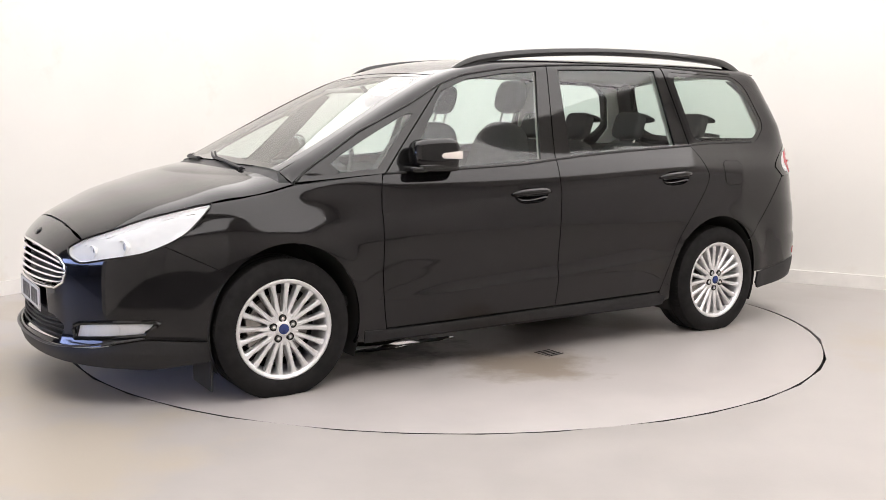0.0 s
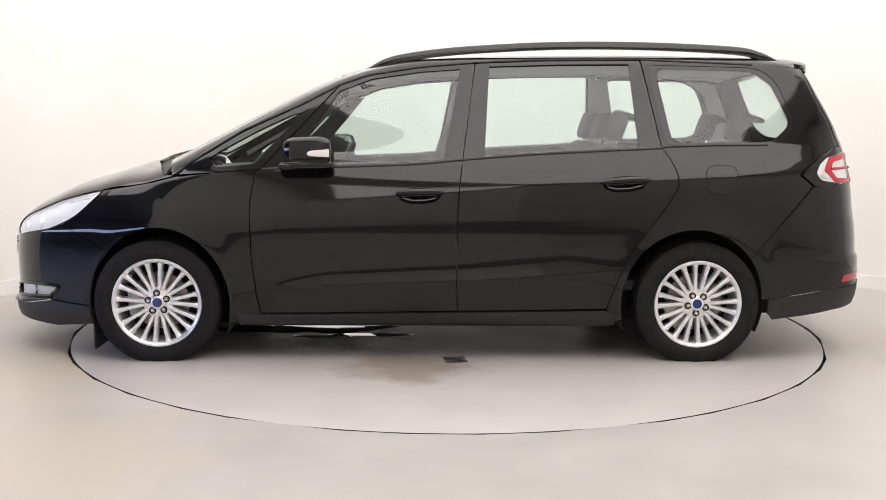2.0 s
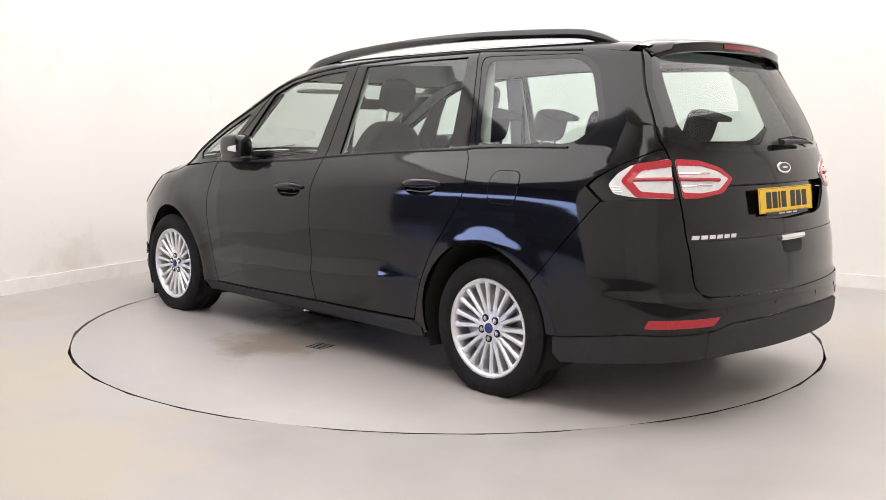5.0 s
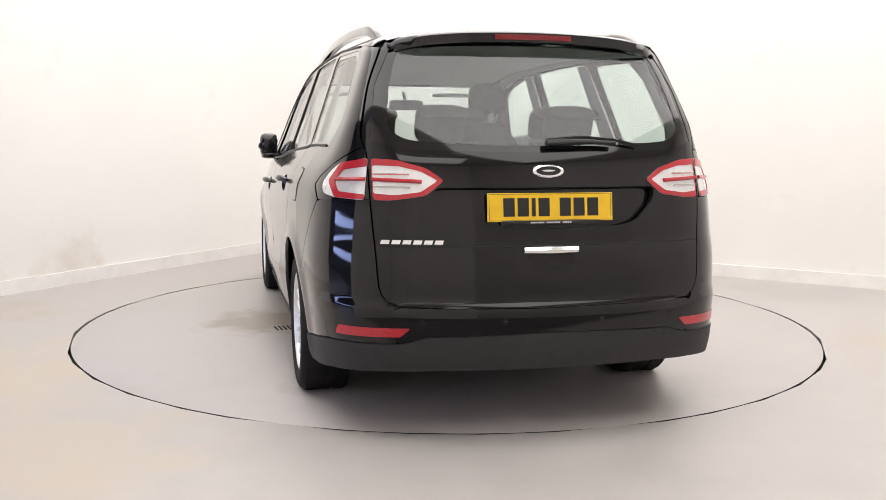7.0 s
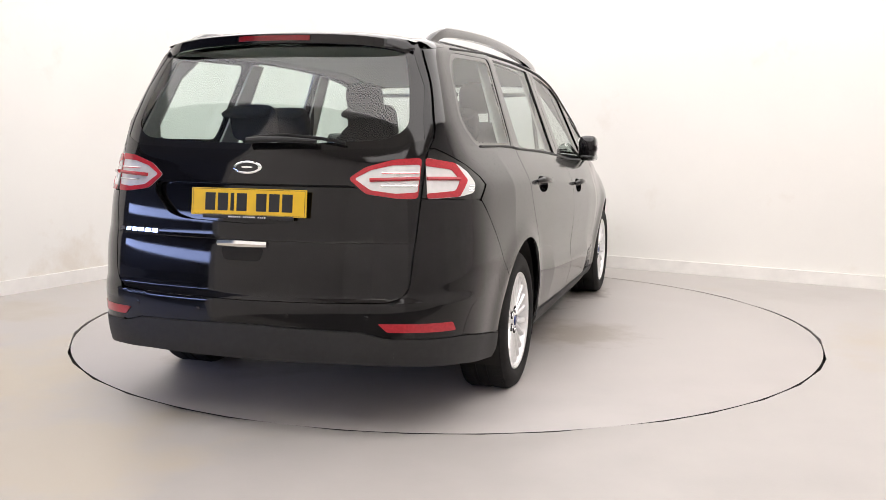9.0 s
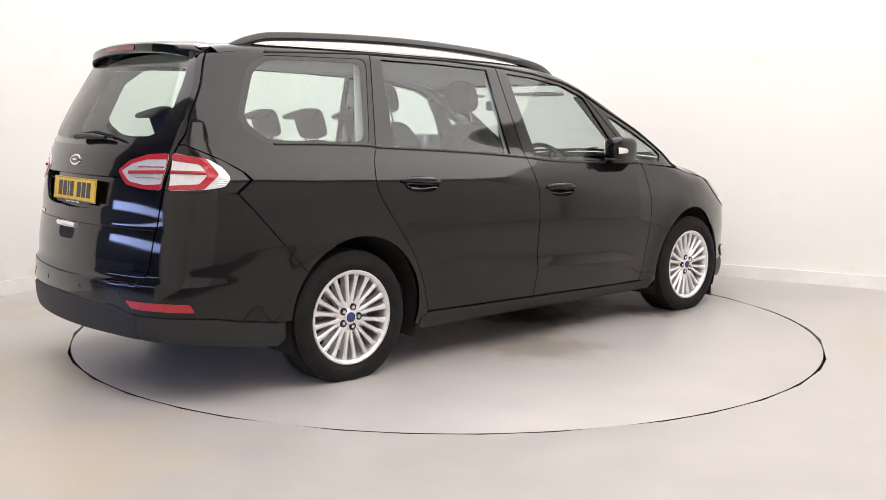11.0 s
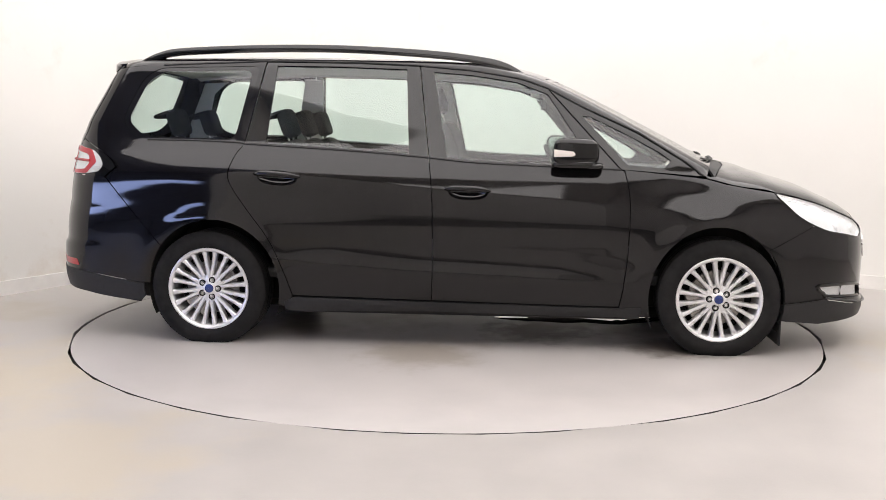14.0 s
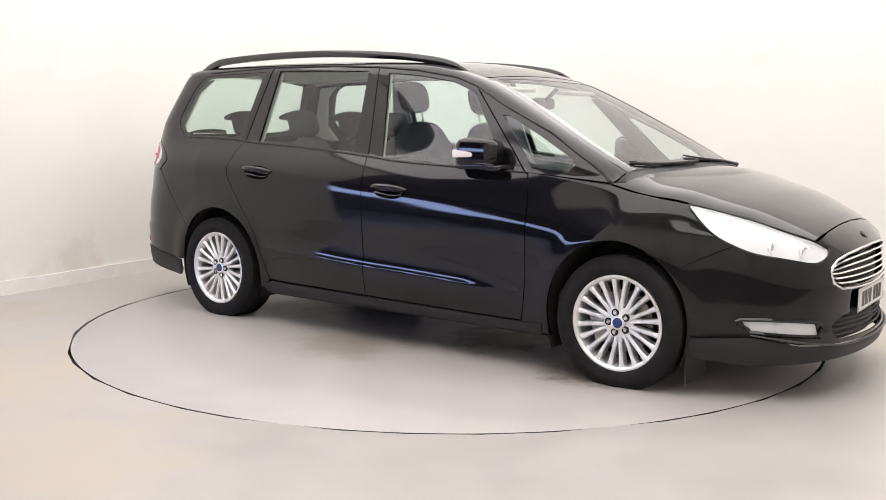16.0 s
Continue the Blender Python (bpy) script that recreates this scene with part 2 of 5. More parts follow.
def slab_wall(name, pts, z0, z1, thick, mat, label, out):
    """A wall along a line of points, with its thickness on the outside."""
    bm = bmesh.new()
    inner, outer = [], []
    n = len(pts)
    for i, p in enumerate(pts):
        d = (pts[min(i + 1, n - 1)] - pts[max(i - 1, 0)]).normalized()
        o = Vector((d.y, -d.x, 0)) * out
        inner.append(p)
        outer.append(p + o * thick)
    cols = []
    for a, b in zip(inner, outer):
        cols.append([bm.verts.new((a.x, a.y, z0)), bm.verts.new((a.x, a.y, z1)), bm.verts.new((b.x, b.y, z1)), bm.verts.new((b.x, b.y, z0))])
    for a, b in zip(cols, cols[1:]):
        for k in range(4):
            bm.faces.new((a[k], b[k], b[(k + 1) % 4], a[(k + 1) % 4]))
    bm.faces.new(cols[0])
    bm.faces.new(cols[-1][::-1])
    ob = part(name, bm, mat, None, "", True, 30)
    return tagged(ob, label, "wall" if mat is not SKIRTING else "skirting board", kind="structure")


def corner_line(radius, l_end, r_end, inset=0.0):
    """The foot of the two walls, rounded where they meet."""
    pts = [room_point(l_end, inset)]
    a, b, c = room_point(radius, inset), room_point(inset, inset), room_point(inset, radius)
    for i in range(13):
        t = i / 12
        pts.append(a * (1 - t) ** 2 + b * 2 * t * (1 - t) + c * t * t)
    pts.append(room_point(inset, r_end))
    return pts


slab_wall("wall_back", corner_line(0.5, WALL_L_END, WALL_R_END), 0, ROOM_H, THICK, WALL, "off-white painted walls with faint stains and a rounded corner", -1)
slab_wall("baseboard", corner_line(0.5, WALL_L_END, WALL_R_END, 0.022), 0, 0.105, 0.019, SKIRTING, "white painted skirting board along the wall foot", -1)
# the booth closes round the camera's stand; a gap beside it is where cars drive in
BOOTH = [Vector(p) for p in ((1.3, -6.9, 0), (3.0, -5.6, 0), (5.6, -2.6, 0), (6.2, -0.4, 0))]
# added wall out of view, greyed to dim what the paint mirrors
slab_wall("wall_front", BOOTH, 0, ROOM_H, THICK, GREY_WALL, "unseen booth wall beside the camera, grey to dim the car's reflections", 1)
# added wall out of view, kept white as a reflector for the car
slab_wall("wall_rear", [Vector(p) for p in ((-2.45, -3.25, 0), (-1.75, -6.2, 0), (-1.0, -6.9, 0), (1.295, -6.9, 0))], 0, ROOM_H, THICK, BRIGHT_WALL, "unseen booth wall behind the camera, white to brighten the car's reflections", 1)
# the workshop outside the gap
HALL = [Vector(p) for p in ((-3.2, 3.4, 0), (-10.5, 2.6, 0), (-12.0, -9.0, 0), (-2.0, -10.5, 0), (-0.9, -7.2, 0))]
slab_wall("wall_workshop", HALL, 0, 5.2, THICK, DARK_WALL, "dark grey workshop wall beyond the drive-in gap", -1)


def quad_object(name, pts, mat, label, category, kind="structure"):
    ob = mesh_object(name, pts, [tuple(range(len(pts)))], mat, smooth=False)
    return tagged(ob, label, category, kind=kind)


def build_ceiling():
    bm = bmesh.new()
    for lo, z in (([(-4.6, 5.0), (7.2, 5.0), (7.2, -7.6), (-2.2, -7.6), (-2.2, -3.2), (-4.6, -1.2)], ROOM_H), ([(-13, 5.0), (-4.6, 5.0), (-4.6, -1.2), (-2.2, -3.2), (-2.2, -11.5), (-13, -11.5)], 5.2)):
        f = bm.faces.new([bm.verts.new((x, y, z)) for x, y in lo])
        g = bmesh.ops.extrude_face_region(bm, geom=[f])
        bmesh.ops.translate(bm, vec=(0, 0, 0.2), verts=[v for v in g["geom"] if isinstance(v, bmesh.types.BMVert)])
    tagged(part("ceiling", bm, CEILING, None, "", False), "plain pale painted ceiling", "ceiling", kind="structure")


build_ceiling()


def ceiling_light(name, m, w, d, mat, label):
    t = thing(name, label, "ceiling light" if name == "ceiling_light" else "window", "ceiling lights" if name == "ceiling_light" else "")
    t.matrix_basis = m
    bm = bmesh.new()
    for a in ((-w / 2 - 0.06, -w / 2, -d / 2 - 0.06, d / 2 + 0.06), (w / 2, w / 2 + 0.06, -d / 2 - 0.06, d / 2 + 0.06), (-w / 2, w / 2, -d / 2 - 0.06, -d / 2), (-w / 2, w / 2, d / 2, d / 2 + 0.06)):
        box(bm, *a, -0.09, -0.004)
    part("frame", bm, SKIRTING, t)
    bm = bmesh.new()
    box(bm, -w / 2, w / 2, -d / 2, d / 2, -0.075, -0.01)
    part("diffuser", bm, mat, t, "glowing diffuser")


ceiling_light("ceiling_light", pose(0.61, -0.70, ROOM_H, 0, 0, -29.5), 8.0, 7.0, LAMP_GLOW, "large white stretched-fabric ceiling light over the turntable")
ceiling_light("ceiling_light", pose(-0.2, -5.75, ROOM_H), 2.2, 1.0, LAMP_GLOW, "smaller white stretched-fabric ceiling light over the camera stand")
# daylight in the workshop's roller-door windows
for p, yaw in (((-7.4, -4.6, 1.30), 122),):
    ceiling_light("workshop_window", Matrix.Translation(p) @ Matrix.Rotation(radians(yaw), 4, "Z") @ Matrix.Rotation(radians(-90), 4, "X"), 8.0, 0.42, DAY_GLOW, "blue daylight window in the dark workshop")


# ---- the floor, with a round pit for the turntable ----
def disc(name, r0, r1, z, mat, n=192):
    vs = [(r * math.cos(2 * math.pi * i / n), r * math.sin(2 * math.pi * i / n), z) for r in (r0, r1) for i in range(n)]
    fs = [(i, (i + 1) % n, n + (i + 1) % n, n + i)[::-1] for i in range(n)]
    return vs, fs


def build_floor():
    n = 384
    verts = [(math.cos(2 * math.pi * i / n) * (TABLE_R + 0.010), math.sin(2 * math.pi * i / n) * (TABLE_R + 0.010), 0) for i in range(n)]
    corners = [Vector(p) for p in ((-14, 6, 0), (9, 6, 0), (9, -12.5, 0), (-14, -12.5, 0))]
    pts = [Vector(v[:2]) for v in verts] + [c.xy for c in corners]
    edges = [(i, (i + 1) % n) for i in range(n)] + [(n + i, n + (i + 1) % 4) for i in range(4)]
    v2, _, f2, *_ = delaunay_2d_cdt(pts, edges, [], 0, 1e-5)
    fs = []
    for f in f2:
        c = sum((v2[i] for i in f), Vector((0, 0))) / len(f)
        if c.length > TABLE_R * 0.9999:
            fs.append(tuple(f))
    vs = [(v.x, v.y, 0.0) for v in v2]
    k = len(vs)
    for z in (0.0, -0.05):
        vs += [(v[0], v[1], z) for v in verts]
    fs += [(k + i, k + (i + 1) % n, k + n + (i + 1) % n, k + n + i) for i in range(n)]
    ob = mesh_object("floor", vs, fs, FLOOR, smooth=False)
    tagged(ob, "light grey painted concrete floor with tan stains", "floor", kind="structure")
    v, f = disc("pit", 0.0, TABLE_R + 0.2, -0.05, GAP)
    tagged(mesh_object("floor_pit", v, f, GAP, smooth=False), "dark pit under the turntable's rim", "floor", kind="structure")


build_floor()


def build_outer_floor():
    bm = bmesh.new()
    # unseen slab, added to darken what the lower doors reflect
    box(bm, -13.5, 8.5, -12.0, -3.75, -0.01, 0.005)
    tagged(part("floor_outer", bm, OUTER_FLOOR, None, "", False), "unseen dark floor added behind the camera to darken the door reflections", "floor", kind="structure")


build_outer_floor()
turntable = thing("turntable", "round grey painted turntable plate set flush in the floor", "turntable")


def build_turntable():
    bm = bmesh.new()
    lathe(bm, [(0.001, 0.0), (0.6, 0.0), (1.2, 0.0), (TABLE_R - 0.013, 0.0), (TABLE_R - 0.010, 0.002), (TABLE_R - 0.010, 0.04)], 384, Matrix.Rotation(radians(-90), 4, "X"))
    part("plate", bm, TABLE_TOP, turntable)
    bm = bmesh.new()
    lathe(bm, [(TABLE_R - 0.0092, 0.0015), (TABLE_R - 0.0088, 0.004), (TABLE_R - 0.0088, 0.045)], 384, Matrix.Rotation(radians(-90), 4, "X"))
    part("plate_edge", bm, GAP, turntable, "dirty dark steel edge")


build_turntable()


def build_puddle():
    """A thin ragged film of water dripped on the plate."""
    rng = random.Random(8)
    bm = bmesh.new()
    for cx, cy, rx, ry in ((0.74, 0.05, 0.46, 0.19), (0.34, 0.26, 0.22, 0.05), (0.62, 0.31, 0.16, 0.04)):
        ph = [rng.uniform(0, 6.28) for _ in range(5)]
        ring = []
        for k in range(64):
            t = 2 * math.pi * k / 64
            r = 1 + sum(0.16 / (j + 1) * math.sin((2 * j + 2) * t + ph[j]) for j in range(5))
            ring.append((CAR_X + cx + rx * r * math.cos(t), CAR_Y + cy + ry * r * math.sin(t)))
        mid = (CAR_X + cx, CAR_Y + cy)
        top = [bm.verts.new((mid[0] + (x - mid[0]) * 0.985, mid[1] + (y - mid[1]) * 0.985, 0.0012)) for x, y in ring]
        low = [bm.verts.new((x, y, 0.0002)) for x, y in ring]
        for k in range(64):
            bm.faces.new((low[k], low[(k + 1) % 64], top[(k + 1) % 64], top[k]))
        bm.faces.new(top)
    part("puddle", bm, WATER, turntable, "shallow water puddle on the plate", True, 30)


build_puddle()



# ---- the car's skin: one smooth closed form, from which every panel is taken ----
def table(knots):
    xs, ys = np.array([k[0] for k in knots], float), np.array([k[1] for k in knots], float)
    o = np.argsort(xs)
    xs, ys = xs[o], ys[o]
    h, dl = np.diff(xs), np.diff(ys) / np.diff(xs)
    m = np.zeros(len(xs))
    m[0], m[-1] = dl[0], dl[-1]
    for i in range(1, len(xs) - 1):
        if dl[i - 1] * dl[i] > 0:
            w1, w2 = 2 * h[i] + h[i - 1], h[i] + 2 * h[i - 1]
            m[i] = (w1 + w2) / (w1 / dl[i - 1] + w2 / dl[i])

    def value(x):
        x = np.clip(np.asarray(x, float), xs[0], xs[-1])
        i = np.clip(np.searchsorted(xs, x) - 1, 0, len(xs) - 2)
        t = (x - xs[i]) / h[i]
        return ys[i] * (1 + 2 * t) * (1 - t) ** 2 + h[i] * m[i] * t * (1 - t) ** 2 + ys[i + 1] * t * t * (3 - 2 * t) + h[i] * m[i + 1] * t * t * (t - 1)
    return value


HUB_X, HUB_Y, HUB_Z = 1.4245, 0.895, 0.310
TOP = table([(2.6, 0.546), (2.4, 0.726), (2.3, 0.7919), (2.22, 0.8301), (2.1, 0.8665), (1.95, 0.9268), (1.8, 0.9726), (1.65, 1.022), (1.52, 1.043), (1.46, 1.062), (1.177, 1.204), (0.979, 1.305), (0.78, 1.405), (0.6, 1.49), (0.459, 1.548), (0.32, 1.588), (0.1, 1.618), (-0.337, 1.638), (-1.155, 1.648), (-1.667, 1.643), (-1.965, 1.63), (-2.3, 1.6)])
CROWN = table([(2.6, 0.12), (1.7, 0.12), (1.3, 0.13), (0.4, 0.12), (0.0, 0.075), (-1.6, 0.065), (-2.3, 0.085)])
WIDTH = table([(0.08, 0.82), (0.15, 0.855), (0.2, 0.88), (0.25, 0.898), (0.35, 0.909), (0.45, 0.918), (0.55, 0.926), (0.62, 0.929), (0.68, 0.928), (0.75, 0.922), (0.82, 0.913), (0.88, 0.906), (0.95, 0.897),
               (1.0, 0.885), (1.05, 0.867), (1.10, 0.845), (1.3, 0.772), (1.5, 0.700), (1.575, 0.672), (1.62, 0.645), (1.75, 0.54)])
TAPER = table([(2.6, 0.2844), (2.3, 0.1363), (2.1, 0.06587), (1.9, 0.02743), (1.7, 0.006), (1.42, 0), (1.1, 0.01), (0.9, 0.014), (0.4, 0.004), (-0.4, 0), (-1.1, 0.004), (-1.6, 0.016), (-2, 0.02991), (-2.2, 0.05237), (-2.6, 0.1323)])
FRONT = table([(0.05, 2.226), (0.12, 2.306), (0.18, 2.377), (0.24, 2.393), (0.32, 2.373), (0.45, 2.377), (0.55, 2.379), (0.66, 2.375), (0.74, 2.342), (0.8, 2.291), (0.86, 2.239), (0.92, 2.124), (1, 1.804)])
REAR = table([(0.05, -2.204), (0.12, -2.304), (0.2, -2.409), (0.28, -2.467), (0.36, -2.486), (0.44, -2.488), (0.49, -2.489), (0.535, -2.486), (0.57, -2.468), (0.64, -2.463), (0.70, -2.456), (0.755, -2.447), (0.79, -2.438), (0.85, -2.433), (0.9, -2.427), (0.95, -2.418), (1.0, -2.408), (1.06, -2.392), (1.1, -2.38), (1.16, -2.354), (1.31, -2.278), (1.46, -2.188), (1.56, -2.130), (1.62, -2.10), (1.8, -2.02)])
SHOULDER = table([(2.3, 0.74), (1.6, 0.765), (0.884, 0.808), (0.6, 0.836), (0.2, 0.871), (-0.163, 0.897), (-0.604, 0.938), (-0.859, 0.954), (-1.247, 0.971), (-1.946, 0.994), (-2.5, 1.0)])
BELT_Z = table([(2.5, 0.93), (1.3, 0.985), (0.876, 1.006), (0.079, 1.037), (-0.581, 1.093), (-1.219, 1.127), (-2.5, 1.15)])
LOWER = table([(2.0, 0.37), (0.9, 0.398), (0.18, 0.432), (-0.16, 0.444), (-0.825, 0.483), (-2.0, 0.53)])


def smooth_max(a, b, k):
    h = np.maximum(k - np.abs(a - b), 0) / k
    return np.maximum(a, b) + h ** 3 * k / 6


def side_width(x, z):
    w = WIDTH(z) - TAPER(x)
    # shoulder crease: leans inwards from its edge up to the belt, upright below
    d = z - SHOULDER(x)
    e = np.sqrt(d * d + 0.00008)
    over, under = (e + d) / 2, (e - d) / 2
    rise = np.clip(1 - over / (BELT_Z(x) + 0.02 - SHOULDER(x)), 0, 1)
    w = w + 0.040 * rise * np.exp(-(under / 0.27) ** 2) * np.clip((1.40 - x) / 0.6, 0, 1) * np.clip((x + 2.2) / 0.6, 0, 1)
    # crease low on the doors
    d = z - LOWER(x)
    e = np.sqrt(d * d + 0.00008)
    over, under = (e + d) / 2, (e - d) / 2
    w = w + 0.026 * np.exp(-over / 0.055 - (under / 0.17) ** 2) * np.clip((1.0 - x) / 0.45, 0, 1) * np.clip((x + 1.15) / 0.45, 0, 1)
    up = np.clip((z - 0.72) / 0.22, 0, 1)
    w = w - 0.042 * up * up * (3 - 2 * up) * np.exp(-((x - 1.42) / 0.34) ** 2) * np.clip((1.25 - z) / 0.2, 0, 1)
    for hx, r0 in ((HUB_X, 0.40), (-HUB_X, 0.385)):
        r = np.hypot(x - hx, z - HUB_Z)
        w = w + 0.012 * np.exp(-((r - r0) / 0.07) ** 2) * np.clip(z / 0.3, 0, 1)
    return w


def skin(p):
    """Below zero inside the car's form, above zero outside."""
    x, y, z = p[..., 0], np.abs(p[..., 1]), p[..., 2]
    gs = y - side_width(x, z)
    gt = z - TOP(x) + CROWN(x) * y * y
    gf = x - FRONT(z) + 0.281 * y * y + 0.818 * y ** 6
    gf = gf + 0.034 * np.clip((0.34 - y) / 0.06, 0, 1) * np.clip((0.51 - z) / 0.03, 0, 1) * np.clip((z - 0.35) / 0.03, 0, 1)
    gr = -x + REAR(z) + 0.209 * y * y + 0.149 * y ** 6
    kt = np.interp(x, [0.2, 0.9, 1.5, 2.2], [0.08, 0.10, 0.22, 0.30])
    f = smooth_max(gs, gt, kt)
    f = smooth_max(f, gf, 0.286)
    return smooth_max(f, gr, np.interp(z, [1.05, 1.25], [0.334, 0.16]))


def gradient(p, e=0.003):
    g = np.stack([skin(p + d) - skin(p - d) for d in np.eye(3) * e], -1)
    return g / np.linalg.norm(g, axis=-1, keepdims=True)


def solve(base, way, lo, hi):
    """Where the lines base + s * way leave the form, s between lo and hi."""
    a, b = np.full(len(base), lo), np.full(len(base), hi)
    for _ in range(40):
        m = (a + b) / 2
        inside = skin(base + way * m[:, None]) < 0
        a, b = np.where(inside, m, a), np.where(inside, b, m)
    return base + way * a[:, None]


DIAGONAL = {"FL": (0.75, 0.6614, 0.0), "FR": (0.75, -0.6614, 0.0), "BL": (-0.75, 0.6614, 0.0), "BR": (-0.75, -0.6614, 0.0)}


def seen_from(pts, view):
    """Points in space, as a drawing from a corner shows them; their y is taken to that corner's side."""
    way = DIAGONAL[view]
    s = 1.0 if view[1] == "L" else -1.0
    return [(-way[1] * x + way[0] * abs(y) * s, z) for x, y, z in pts]


def lift(uv, view):
    """Points of a side ('L', 'R': x, z), rear ('B': y, z), front ('F': y, z) or top ('T': x, y) drawing, laid on the skin."""
    uv = np.asarray(uv, float).reshape(-1, 2)
    o = np.zeros(len(uv))
    if view in "LR":
        s = 1.0 if view == "L" else -1.0
        return solve(np.stack([uv[:, 0], o, uv[:, 1]], 1), np.array([0, s, 0.0]), 0.0, 1.1)
    if view == "B":
        return solve(np.stack([o, uv[:, 0], uv[:, 1]], 1), np.array([-1.0, 0, 0]), 0.0, 2.7)
    if view == "F":
        return solve(np.stack([o, uv[:, 0], uv[:, 1]], 1), np.array([1.0, 0, 0]), 0.0, 2.7)
    if view in DIAGONAL:
        way = np.array(DIAGONAL[view])
        side = np.array([-way[1], way[0], 0.0])
        return solve(side * uv[:, :1] + np.stack([o, o, uv[:, 1]], 1), way, 0.3, 2.9)
    return solve(np.stack([uv[:, 0], uv[:, 1], o + 0.3], 1), np.array([0, 0, 1.0]), 0.0, 1.6)


def snap(p, rounds=6):
    """Points near the skin, drawn to it along its slope."""
    p = np.array(p, float)
    for _ in range(rounds):
        g = np.stack([skin(p + d) - skin(p - d) for d in np.eye(3) * 0.003], -1) / 0.006
        p = p - g * (skin(p) / (g * g).sum(-1))[:, None]
    return p


def dense(line, step, closed=True):
    out = []
    pts = [np.array(p, float) for p in line]
    for a, b in zip(pts, pts[1:] + ([pts[0]] if closed else [])):
        n = max(1, int(math.ceil(np.linalg.norm(b - a) / step)))
        out += [a + (b - a) * i / n for i in range(n)]
    return out if closed else out + [pts[-1]]


def rounded(line, r=0.02, n=4):
    """A closed outline with its corners rounded."""
    pts = [np.array(p, float) for p in line]
    out = []
    for i, p in enumerate(pts):
        a, b = pts[i - 1], pts[(i + 1) % len(pts)]
        da, db = np.linalg.norm(a - p), np.linalg.norm(b - p)
        ra = min(r, 0.45 * da, 0.45 * db)
        u, v = p + (a - p) / da * ra, p + (b - p) / db * ra
        out += [u * (1 - t) ** 2 + p * 2 * t * (1 - t) + v * t * t for t in np.linspace(0, 1, n)]
    return out


def curve(line, n=8):
    """An open smooth line through points."""
    p = [np.array(q, float) for q in line]
    p = [2 * p[0] - p[1]] + p + [2 * p[-1] - p[-2]]
    out = []
    for i in range(1, len(p) - 2):
        a, b, c, d = p[i - 1:i + 3]
        for k in range(n):
            t = k / n
            out.append(0.5 * (2 * b + (c - a) * t + (2 * a - 5 * b + 4 * c - d) * t * t + (3 * b - a - 3 * c + d) * t ** 3))
    return out + [p[-2]]


def inside(poly, pts):
    pts = np.asarray(pts)
    r = np.zeros(len(pts), bool)
    q = np.asarray(poly)
    for a, b in zip(q, np.roll(q, -1, 0)):
        hit = (a[1] > pts[:, 1]) != (b[1] > pts[:, 1])
        with np.errstate(divide="ignore", invalid="ignore"):
            r ^= hit & (pts[:, 0] < (b[0] - a[0]) * (pts[:, 1] - a[1]) / (b[1] - a[1]) + a[0])
    return r


def fill(outline, holes=(), step=0.03):
    """Triangles over an outline in the plane, with an even grid inside."""
    loops = [dense(l, step * 0.7) for l in (outline, *holes)]
    pts, edges = [], []
    for l in loops:
        k = len(pts)
        pts += l
        edges += [(k + i, k + (i + 1) % len(l)) for i in range(len(l))]
    rim = np.array(pts)
    lo, hi = rim.min(0), rim.max(0)
    gx, gy = np.meshgrid(np.arange(lo[0], hi[0], step), np.arange(lo[1], hi[1], step))
    g = np.stack([gx.ravel(), gy.ravel()], 1)
    ok = inside(loops[0], g)
    for l in loops[1:]:
        ok &= ~inside(l, g)
    g = g[ok]
    if len(g):
        near = np.min(((g[:, None, :] - rim[None]) ** 2).sum(-1), 1) if len(g) * len(rim) < 4e6 else np.array([((q - rim) ** 2).sum(1).min() for q in g])
        g = g[near > (0.45 * step) ** 2]
    v, _, f, *_ = delaunay_2d_cdt([Vector(p) for p in pts] + [Vector(p) for p in g], edges, [], 0, 1e-6)
    v = np.array([tuple(p) for p in v])
    f = np.array([t for t in f if len(t) == 3])
    c = v[f].mean(1)
    ok = inside(loops[0], c)
    for l in loops[1:]:
        ok &= ~inside(l, c)
    return v, f[ok]


def sheet(p, f, off=0.0, depth=0.014):
    """A skin panel from points on the skin: its face, and its edges folded inwards."""
    n = gradient(p)
    p = p + n * off
    fn = np.cross(p[f[:, 1]] - p[f[:, 0]], p[f[:, 2]] - p[f[:, 0]])
    flip = (fn * n[f].mean(1)).sum(1) < 0
    f = np.where(flip[:, None], f[:, ::-1], f)
    verts, norms, faces = list(p), list(n), [tuple(t) for t in f]
    if depth:
        seen = {}
        for t in faces:
            for a, b in zip(t, (*t[1:], t[0])):
                seen[(a, b)] = 1
        for a, b in [e for e in seen if (e[1], e[0]) not in seen]:
            k = len(verts)
            d = p[b] - p[a]
            o = np.cross(d, n[a] + n[b])
            o = o / (np.linalg.norm(o) + 1e-12)
            na, nb = n[a] * 0.15 + o, n[b] * 0.15 + o
            verts += [p[a], p[b], p[b] - n[b] * depth, p[a] - n[a] * depth]
            norms += [na, nb, o, o]
            faces += [(k, k + 3, k + 2, k + 1)]
    return verts, faces, [q / np.linalg.norm(q) for q in norms]


def panel(name, outline, view, mat, parent, holes=(), off=0.0, step=0.03, depth=0.014, label=""):
    if mat is PAINT:
        step = min(step, 0.011 if name in ("front_door", "rear_door") else 0.016)
    v, f = fill(outline, holes, step)
    return panel_mesh(name, lift(v, view), f, mat, parent, off, depth, label)


